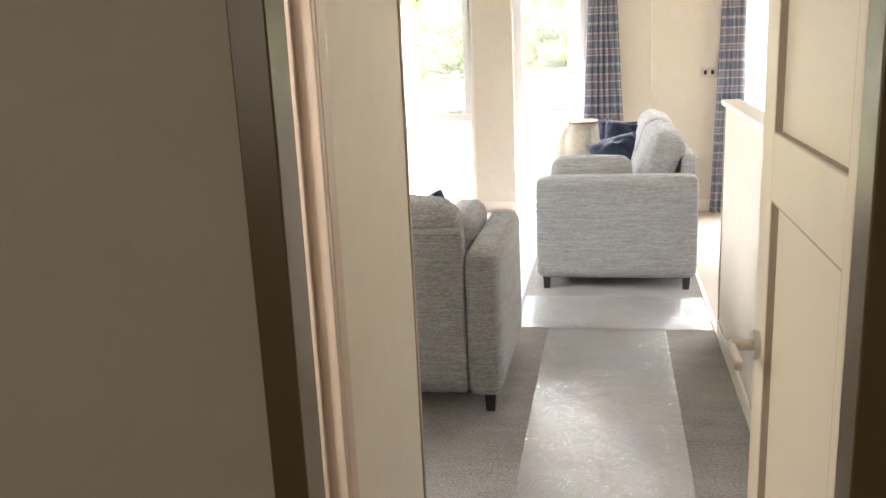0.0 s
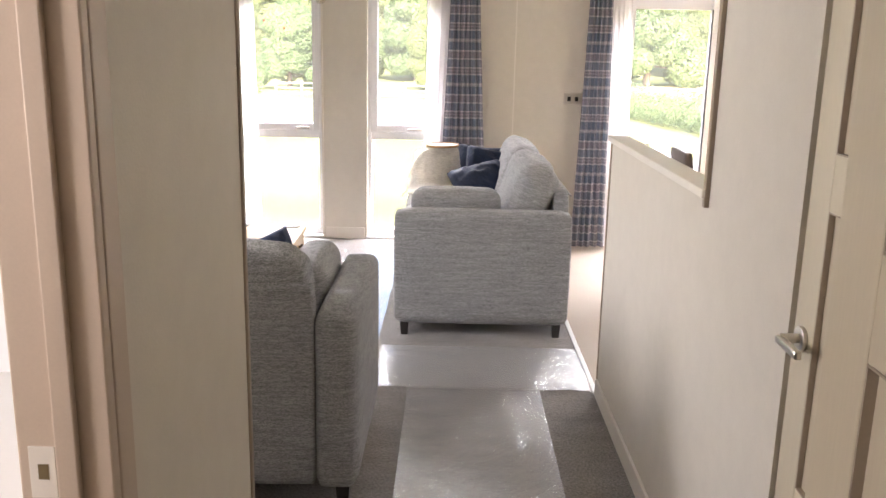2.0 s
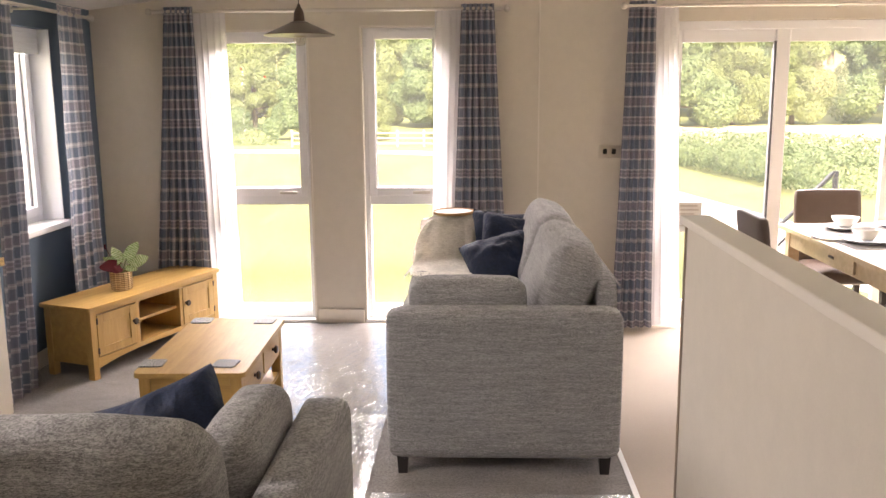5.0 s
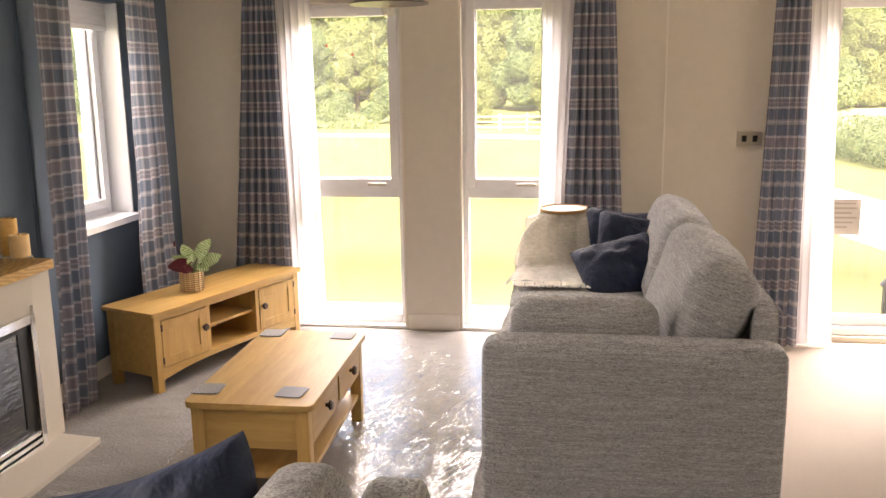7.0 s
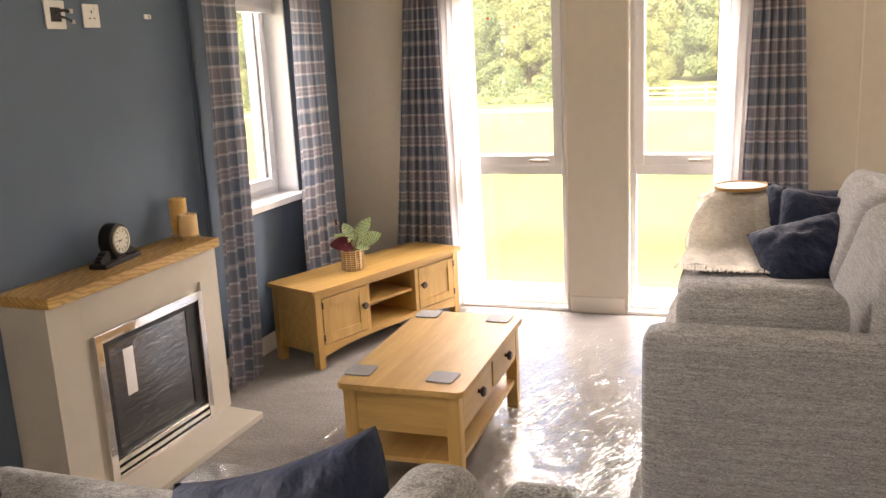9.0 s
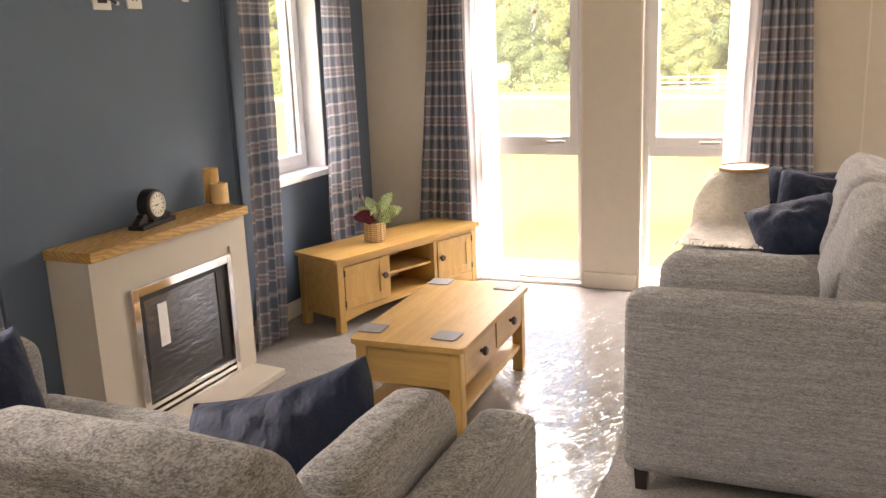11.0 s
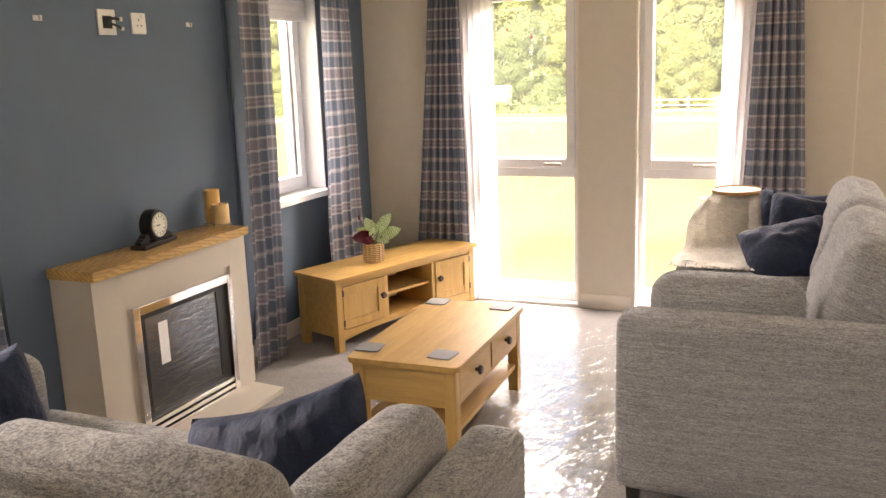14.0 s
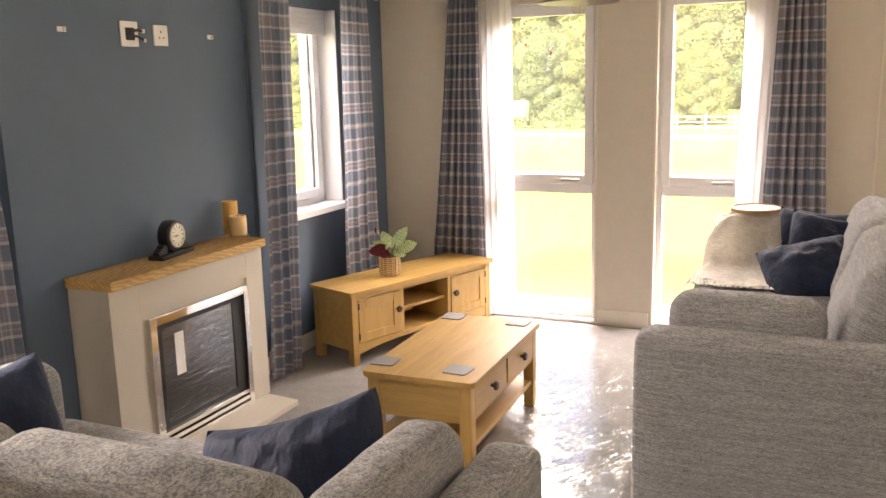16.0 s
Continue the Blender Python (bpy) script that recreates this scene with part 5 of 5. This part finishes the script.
part("stand", bm, M_WIRE, cands, "bent brass wire stand")

# ---- fittings on the walls ----
def wall_plate(name, m, w, h, label, mt, dark):
    s = thing(name, m, label, "socket")
    part("plate", boxes((-w / 2, w / 2, -0.009, 0, -h / 2, h / 2), bevel=0.003), mt, s)
    for i, b in enumerate(dark):
        part("slot", boxes((b[0], b[1], -0.0102, -0.0088, b[2], b[3])), M_BLACK, s, "dark recess")
    return s


pins = ((-0.003, 0.003, 0.010, 0.020), (-0.016, -0.009, -0.013, -0.007), (0.009, 0.016, -0.013, -0.007))
s = wall_plate("wall_socket", pose(LX, 8.955, 1.79, 0, 0, 90), 0.088, 0.09, "white single plug socket on the blue wall", M_WHITE, pins)
part("switch", boxes((0.014, 0.026, -0.014, -0.008, 0.022, 0.036), bevel=0.001), M_WHITE, s)
s = wall_plate("cable_outlet", pose(LX, 8.765, 1.79, 0, 0, 90), 0.10, 0.105, "white square cable outlet with loose leads", M_WHITE, ((-0.026, 0.026, -0.026, 0.026),))
bm = bmesh.new()
stem(bm, (-0.01, -0.008, -0.005), (0.048, -0.035, 0.010), 0.006, 0.012)
stem(bm, (-0.01, -0.008, -0.012), (0.060, -0.030, -0.026), 0.005, 0.01)
part("lead", bm, M_BLACK, s, "short black leads")
part("plug", cyl(bmesh.new(), (0.050, -0.036, 0.004), 0.008, 0.016, seg=12), M_STEEL, s, "steel aerial plug")
part("plug", cyl(bmesh.new(), (0.062, -0.031, -0.034), 0.007, 0.014, seg=12), M_STEEL, s, "steel aerial plug")
for y in (8.41, 9.30):
    h_ = thing("wall_hook", pose(LX, y, 1.795, 0, 0, 90), "small white bracket clip on the blue wall", "hook", "clips on the blue wall")
    part("plate", boxes((-0.022, 0.022, -0.004, 0, -0.010, 0.010), bevel=0.002), M_WHITE, h_)
    part("catch", boxes((0.003, 0.016, -0.010, -0.003, -0.008, 0.008), bevel=0.002), M_STEEL, h_)
s = wall_plate("double_outlet", pose(1.315, EY, 1.205, 0, 0, 0), 0.145, 0.088, "brushed steel double outlet plate", M_STEEL, ((-0.045, -0.018, -0.018, 0.018), (0.015, 0.042, -0.018, 0.018)))

# roman blind at the head of the side window
bl = thing("window_blind", pose(0, 0, 0), "raised white pleated blind in the side window", "blind")
for k in range(5):
    part("pleat", boxes((LX - 0.145 - 0.003 * (k % 2), LX - 0.110 - 0.003 * (k % 2), SW[0] + 0.014, SW[1] - 0.014, 1.852 + 0.03 * k, 1.8815 + 0.03 * k), bevel=0.003), M_UPVC, bl)

# stickers on the glass, notice on the patio door
for x, z in ((-1.205, 1.775), (-1.042, 1.72)):
    bm = bmesh.new()
    cyl(bm, (x, EY + 0.0835, z), 0.008, -0.0012, "y", seg=14)
    single("window_sticker", bm, paint("sticker_red", (0.55, 0.05, 0.03), 0.5), "tiny red sticker on the window glass", "sticker", None, "stickers on the glass")
nt = thing("paper_notice", pose(1.892, EY + 0.083, 0.74), "white printed notice stuck to the patio door glass", "notice")
part("sheet", boxes((-0.085, 0.085, -0.001, 0, -0.105, 0.105)), M_WHITE, nt)
for k, wd in enumerate((0.06, 0.065, 0.05, 0.065, 0.055, 0.04)):
    part("text_bar", boxes((-0.065, -0.065 + 2 * wd, -0.0016, -0.0009, 0.075 - 0.028 * k, 0.085 - 0.028 * k)), M_STEEL, nt)

# ---- pendant lamp ----
pl = thing("pendant_lamp", pose(-0.600, 10.27, 0), "dark bronze flat cone pendant lamp with a bare bulb", "lamp")
M_BRONZE = paint("dark_bronze", (0.095, 0.065, 0.048), 0.35, metal=0.6)
part("shade", lathe(bmesh.new(), ((0.200, 1.933), (0.203, 1.936), (0.055, 2.003), (0.048, 2.003), (0.190, 1.937)), seg=48), M_BRONZE, pl)
part("cap", lathe(bmesh.new(), ((0.052, 1.998), (0.052, 2.006), (0.033, 2.012), (0.028, 2.06), (0.022, 2.075), (0.012, 2.09), (0.008, 2.106))), M_BRONZE, pl)
part("cable", cyl(bmesh.new(), (0, 0, 2.10), 0.003, 0.27, seg=8), M_BLACK, pl)
part("holder", cyl(bmesh.new(), (0, 0, 1.948), 0.018, 0.05, seg=16), M_WIRE, pl)
M_BULB = glass_mat("bulb_glass", (0.96, 0.94, 0.88), 0.0, 1.12)
part("bulb", lathe(bmesh.new(), ((0.004, 1.874), (0.024, 1.880), (0.036, 1.898), (0.037, 1.912), (0.028, 1.932), (0.016, 1.950)), seg=24), M_BULB, pl, "clear glass bulb", smooth=180)
bm = bmesh.new()
stem(bm, (0, 0, 1.95), (0.006, 0, 1.895), 0.0012)
part("filament", bm, M_WIRE, pl)

# ---- dining set ----
M_PALE = timber("pale_oak", (0.50, 0.37, 0.22), (0.66, 0.52, 0.34), "x")
M_BROWN = paint("brown_leather", (0.085, 0.058, 0.046), 0.42, var=0.12, scale=12, grain=160, relief=0.3)
tb = thing("dining_table", pose(2.81, 10.02, 0), "pale oak dining table laid with crockery", "table")
part("tabletop", slab(0.92, 1.55, 0.735, 0.762, 0.01), M_PALE, tb)
for sx in (-1, 1):
    for sy in (-1, 1):
        part("leg", boxes((min(sx * 0.42, sx * 0.35), max(sx * 0.42, sx * 0.35), min(sy * 0.74, sy * 0.67), max(sy * 0.74, sy * 0.67), 0, 0.735), bevel=0.004), M_PALE, tb)
part("apron", boxes((-0.41, -0.385, -0.67, 0.67, 0.63, 0.735), (0.385, 0.41, -0.67, 0.67, 0.63, 0.735), (-0.35, 0.35, 0.70, 0.725, 0.63, 0.735), (-0.35, 0.35, -0.725, -0.70, 0.63, 0.735)), M_PALE, tb)
dr = part("drawer", boxes((-0.425, -0.409, -0.28, 0.28, 0.645, 0.728), bevel=0.003), M_PALE, tb)
part("pull", cyl(bmesh.new(), (-0.426, -0.03, 0.690), 0.008, 0.06, "y", seg=12), M_KNOB, dr, "dark drawer pull")


def dining_chair(m):
    c = thing("dining_chair", m, "high-backed brown leather dining chair", "chair", "chairs round the table")
    part("seat", soft_box(0.45, 0.44, 0.09, 0.03, 0.01, 8), M_BROWN, c, smooth=180, at=pose(0, 0, 0.40))
    part("backrest", soft_box(0.44, 0.055, 0.53, 0.022, 0.006, 10), M_BROWN, c, smooth=180, at=pose(0, 0.215, 0.42, -8))
    for sx in (-1, 1):
        for sy in (-1, 1):
            part("leg", lathe(bmesh.new(), ((0.016, 0), (0.028, 0.41)), seg=4), M_BLACKLEG, c, smooth=None, at=pose(sx * 0.19, sy * 0.18, 0, 0, 0, 45))
    return c


ch = dining_chair(pose(2.20, 9.96, 0, 0, 0, 90))
copy_thing(ch, pose(2.78, 10.80, 0, 0, 0, 2))

M_CHINA = paint("china_white", (0.82, 0.82, 0.80), 0.2, var=0.02, relief=0.0)
M_MAT = fabric("placemat_grey", (0.16, 0.15, 0.15), (0.36, 0.34, 0.33), weave=200)
for x, y in ((2.66, 10.52), (2.58, 10.05), (3.02, 10.60)):
    single("placemat", slab(0.30, 0.40, 0.7625, 0.766, 0.01), M_MAT, "grey woven placemat on the table", "placemat", pose(x, y, 0, 0, 0, 2))
    single("plate", lathe(bmesh.new(), ((0.07, 0.0), (0.075, 0.006), (0.125, 0.018), (0.128, 0.021), (0.075, 0.012), (0.06, 0.010)), (x, y, 0.767)), M_CHINA, "white china dinner plate", "plate", None, "crockery")
    single("bowl", lathe(bmesh.new(), ((0.035, 0.0), (0.04, 0.004), (0.072, 0.04), (0.082, 0.062), (0.079, 0.062), (0.066, 0.038), (0.03, 0.010)), (x, y, 0.7825)), M_CHINA, "white china bowl on a plate", "bowl", None, "crockery")
single("napkin", soft_box(0.10, 0.16, 0.02, 0.008, 0.006, 6, 2, 0.006), M_WHITE, "folded white cloth napkin", "napkin", pose(2.42, 10.18, 0.7625, 0, 0, 20), smooth=180)

# ---- side room fittings ----
vu = thing("vanity_unit", pose(0, 0, 0), "beige fitted base unit under a white worktop", "cabinet")
part("body", boxes((-1.5, -0.25, 5.275, 5.775, 0.08, 0.868)), M_JAMB, vu)
for x in (-1.5, -0.88):
    part("drawer_front", boxes((x + 0.003, x + 0.617, 5.256, 5.2745, 0.765, 0.862), bevel=0.003), M_JAMB, vu)
    part("door", boxes((x + 0.003, x + 0.617, 5.256, 5.2745, 0.09, 0.758), bevel=0.003), M_JAMB, vu)
single("worktop", boxes((-1.5, -0.245, 5.24, 5.776, 0.869, 0.90), bevel=0.004), M_UPVC, "white worktop on the base unit", "worktop")
wc = thing("wall_cupboard", pose(0, 0, 0), "beige fitted wall cupboard", "cupboard")
part("body", boxes((-1.5, -0.25, 5.52, 5.776, 1.37, 2.1)), M_JAMB, wc)
part("pelmet", boxes((-1.5, -0.25, 5.50, 5.5195, 1.37, 1.465), bevel=0.003), M_JAMB, wc)
part("door", boxes((-1.49, -0.26, 5.50, 5.5195, 1.475, 2.09), bevel=0.003), M_JAMB, wc)
structure("splashback", boxes((-1.5, -0.235, 5.768, 5.7795, 0.90, 1.369)), M_UPVC, "white splashback panel")
sp = structure("strike_plate", boxes((CL - 0.10, CL - 0.064, LD[1] - 0.0245, LD[1] - 0.0215, 1.000, 1.075), bevel=0.001), M_SKIRT, "pale strike plate in the door lining")
part("latch_hole", boxes((CL - 0.088, CL - 0.074, LD[1] - 0.0252, LD[1] - 0.0243, 1.028, 1.050)), M_ARCH, sp, "dark latch hole")


# ---- outdoors ----
GZ = -0.5
structure("ground", boxes((-600, 600, -300, 900, GZ - 1.0, GZ)), M_GRASS, "mown lawn")
structure("deck", boxes((-3.2, 4.8, EY + 0.165, 12.06, -0.16, -0.08)), M_DECK, "pale decking")


def strip(pts, half, z):
    bm = bmesh.new()
    prev = None
    for i, p in enumerate(pts):
        a, b = Vector(pts[max(0, i - 1)]), Vector(pts[min(len(pts) - 1, i + 1)])
        d = (b - a).normalized()
        nrm = Vector((-d.y, d.x)) * half
        cur = [bm.verts.new((p[0] + s * nrm.x, p[1] + s * nrm.y, zz)) for s, zz in ((1, z), (-1, z), (-1, z - 0.1), (1, z - 0.1))]
        if prev:
            for k in range(4):
                bm.faces.new((prev[k], prev[(k + 1) % 4], cur[(k + 1) % 4], cur[k]))
        prev = cur
    return bm


structure("path", strip([(2.9, 30), (3.45, 24.5), (4.15, 20.6), (4.75, 17.6), (5.6, 14.2), (6.4, 11.5)], 1.05, GZ + 0.015), M_PATH, "pale concrete path")
structure("road", strip([(-30, 37.5), (-12, 37.2), (-4.5, 36.6), (-2, 35.9), (2, 33.5), (3.4, 30.2)], 0.7, GZ + 0.012), M_PATH, "pale track across the grass")
structure("field", boxes((9, 80, 34, 62, GZ - 0.5, GZ + 0.03)), M_STRAW, "pale stubble field")
bm = bmesh.new()
rows = []
for j in range(16):
    y = 56 + j * 9
    rows.append([bm.verts.new((-160 + 20 * i, y, GZ + 0.02 + 16 * (max(0, j - 1) / 15) ** 1.2 + 0.6 * noise.noise(Vector((i * 0.7, j * 0.6, 0))) * min(1, j / 3))) for i in range(17)])
for a, b in zip(rows, rows[1:]):
    for i in range(16):
        bm.faces.new((a[i], a[i + 1], b[i + 1], b[i]))
structure("hillside", bm, M_GRASS, "grassy rising hillside", 180)


def leaf_cloud(name, blobs, per, size, material, seed, parent=None, stuff=False, label=""):
    """Many small leaf sprays scattered through ellipsoid clumps, denser at the skin."""
    r = np.random.default_rng(seed)
    vs, fs = [], []
    for (cx, cy, cz, rx, ry, rz), n in zip(blobs, per):
        d = r.normal(size=(n, 3))
        d /= np.linalg.norm(d, axis=1)[:, None]
        c = d * (r.uniform(0.62, 1.10, n) ** 0.5)[:, None] * (rx, ry, rz) + (cx, cy, cz)
        a = r.normal(size=(n, 3)) * 0.8 + d * 1.6 + (0, 0, 0.5)
        a /= np.linalg.norm(a, axis=1)[:, None]
        t = np.cross(a, r.normal(size=(n, 3)))
        t /= np.linalg.norm(t, axis=1)[:, None]
        b = np.cross(a, t)
        s = r.uniform(0.6, 1.3, n)[:, None] * size
        base = len(vs)
        quad = np.stack((c + t * s, c + b * s * 0.6, c - t * s * 0.9, c - b * s * 0.55), 1).reshape(-1, 3)
        vs.extend(map(tuple, quad))
        fs.extend((base + 4 * i, base + 4 * i + 1, base + 4 * i + 2, base + 4 * i + 3) for i in range(n))
    me = bpy.data.meshes.new(name)
    me.from_pydata(vs, [], fs)
    me.materials.append(material)
    ob = new(name, me)
    ob.parent = parent
    return tagged(ob, label)


def tree(seed, h, spread, material, label):
    r = random.Random(seed)
    t = thing("tree", pose(0, 0, 0), label, "tree", "trees beyond the lawn")
    bm = bmesh.new()
    bmesh.ops.create_cone(bm, cap_ends=True, segments=8, radius1=0.028 * h, radius2=0.012 * h, depth=0.5 * h, matrix=Matrix.Translation((0, 0, 0.25 * h)))
    blobs, per = [], []
    for k in range(30):
        a = 2.4 * k + r.uniform(-0.3, 0.3)
        f = k / 29
        rad = spread * (0.72 - 0.46 * f) * r.uniform(0.45, 1.2)
        c = Vector((rad * math.cos(a), rad * math.sin(a), h * (0.13 + 0.70 * f)))
        q = spread * r.uniform(0.20, 0.34)
        blobs.append((c.x, c.y, c.z, q, q, q * r.uniform(0.7, 0.95)))
        per.append(int(1500 * r.uniform(0.8, 1.2)))
        s0 = Vector((0, 0, h * (0.15 + 0.33 * f)))
        d = c - s0
        bmesh.ops.create_cone(bm, cap_ends=True, segments=5, radius1=0.007 * h, radius2=0.003 * h, depth=d.length, matrix=Matrix.Translation((s0 + c) / 2) @ d.to_track_quat('Z', 'Y').to_matrix().to_4x4())
    part("trunk", bm, M_BARK, t)
    leaf_cloud("crown", blobs, per, 0.0125 * h, material, seed, t)
    return t


M_BARK = paint("bark", (0.11, 0.085, 0.06), 0.9, var=0.3, scale=6, grain=30, relief=0.8)
M_TREE1 = leaf_mat("foliage_dark", (0.135, 0.195, 0.090), (0.230, 0.300, 0.130), 0.6)
M_TREE2 = leaf_mat("foliage_light", (0.180, 0.225, 0.085), (0.290, 0.330, 0.130), 0.6)
M_HEDGE = leaf_mat("foliage_hedge", (0.075, 0.115, 0.045), (0.145, 0.190, 0.080))
kinds = [tree(11, 8.0, 3.4, M_TREE1, "broad dark green oak tree in full leaf"), tree(12, 7.0, 3.0, M_TREE2, "light green leafy tree"), tree(13, 9.0, 3.6, M_TREE2, "tall yellow-green leafy tree"), tree(14, 8.5, 3.8, M_TREE1, "dense dark green tree")]
rng = random.Random(5)
spots = []
for row, (y, z, x0_, x1_, step, sc) in enumerate(((45.5, GZ, -50, 4, 4.2, 0.55), (57, GZ, -58, 36, 4.6, 1.0), (70, 0.4, -66, 44, 5.6, 1.15), (92, 4.0, -84, 60, 8.0, 1.5))):
    x = x0_
    while x < x1_:
        spots.append((x + rng.uniform(-1, 1), y + rng.uniform(-2, 2), z, sc * rng.uniform(0.85, 1.2), rng.uniform(0, 360)))
        x += step
rng.shuffle(spots)
for i, (x, y, z, sc, a) in enumerate(spots):
    m = pose(x, y, z - 0.1, 0, 0, a)
    k = kinds[i % 4] if x < 2 else kinds[(0, 3, 0, 1)[i % 4]]
    if i < 4:
        kinds[i].matrix_basis = m
        kinds[i].scale = (sc, sc, sc)
    else:
        c = copy_thing(k, m)
        c.scale = (sc, sc, sc)


def hedge(name, pts, w, h, n, size, label, seed):
    """A clipped or rambling hedge along a line, of many leaf sprays."""
    blobs, per = [], []
    r = random.Random(seed)
    for a, b in zip(pts, pts[1:]):
        L = math.dist(a, b)
        m = max(2, int(L / (w * 0.55)))
        for i in range(m):
            f = i / m
            hh = h * r.uniform(0.85, 1.12)
            blobs.append((a[0] + (b[0] - a[0]) * f, a[1] + (b[1] - a[1]) * f, GZ + hh * 0.45, w * 0.55, w * 0.55, hh * 0.55))
            per.append(n)
    ob = leaf_cloud(name, blobs, per, size, M_HEDGE, seed)
    return tagged(ob, label, "hedge", "", "stuff")


hedge("hedge", [(-48, 41.4), (-26, 41.2), (-7.6, 40.9)], 0.9, 0.85, 240, 0.055, "low clipped green hedge across the lawn", 1)
hedge("bush_row", [(6.0, 33), (6.9, 29), (7.5, 25), (7.8, 21.5)], 1.7, 1.0, 1500, 0.042, "rambling green bushes beside the path", 2)
hedge("bush_row", [(9.5, 34), (11.5, 29), (13.0, 24)], 1.8, 0.85, 1200, 0.048, "rambling green bushes behind the path", 3)

M_FENCE = paint("weathered_fence", (0.36, 0.31, 0.25), 0.85, var=0.2, scale=8)
fence = thing("fence", pose(0, 0, 0), "weathered timber post and rail fence", "fence")
fx = [(-6.8 + 1.05 * i, 39.4 - 0.012 * i * i) for i in range(11)]
for x, y in fx:
    part("post", boxes((x - 0.035, x + 0.035, y - 0.035, y + 0.035, GZ - 0.1, GZ + 0.66), bevel=0.008), M_FENCE, fence)
for (xa, ya), (xb, yb) in zip(fx, fx[1:]):
    for z in (0.12, 0.32, 0.52):
        L, a = math.dist((xa, ya), (xb, yb)), math.degrees(math.atan2(yb - ya, xb - xa))
        part("rail", boxes((0, L, -0.075, -0.045, GZ + z, GZ + z + 0.045), bevel=0.006), M_FENCE, fence, at=pose(xa, ya, 0, 0, 0, a))
M_RAIL = paint("dark_metal", (0.03, 0.03, 0.032), 0.5, metal=0.4)
rail = thing("step_railing", pose(2.52, 12.3, GZ), "dark metal handrail with scrolls beside the garden steps", "railing")
part("post", boxes((-0.018, 0.018, -0.018, 0.018, -0.05, 0.60), bevel=0.003), M_RAIL, rail)
part("post", boxes((0.78, 0.816, -0.018, 0.018, -0.05, 1.46), bevel=0.003), M_RAIL, rail)
part("handrail", boxes((-0.05, 1.14, -0.022, 0.022, -0.012, 0.014), bevel=0.005), M_RAIL, rail, at=pose(0, 0, 0.612, 0, -47, 0))
part("rail", boxes((0.0, 1.12, -0.012, 0.012, -0.009, 0.009), bevel=0.003), M_RAIL, rail, at=pose(0.018, 0, 0.47, 0, -47, 0))
for i in range(5):
    bm = bmesh.new()
    x, z = 0.06 + 0.145 * i, 0.47 + 0.145 * 1.07 * i + 0.03
    pts = [Vector((x + 0.018 * math.sin(k * 0.9) * (1 - k / 9), 0, z - 0.022 * k)) for k in range(9)]
    for p, q in zip(pts, pts[1:]):
        bmesh.ops.create_cone(bm, cap_ends=True, segments=6, radius1=0.006, radius2=0.006, depth=(q - p).length * 1.1, matrix=Matrix.Translation((p + q) / 2) @ (q - p).to_track_quat('Z', 'Y').to_matrix().to_4x4())
    part("scroll", bm, M_RAIL, rail)
trailer = thing("trailer", pose(-12.4, 43.6, GZ, 0, 0, 6), "small white trailer parked beyond the hedge", "trailer")
part("body", soft_box(0.68, 0.9, 0.72, 0.10, 0.02, 10), M_WHITE, trailer, smooth=180, at=pose(0, 0, 0.36))
for sx in (-1, 1):
    part("wheel", cyl(bmesh.new(), (sx * 0.34, 0, 0.2), 0.2, 0.1 * sx, "x", seg=20), M_BLACK, trailer)
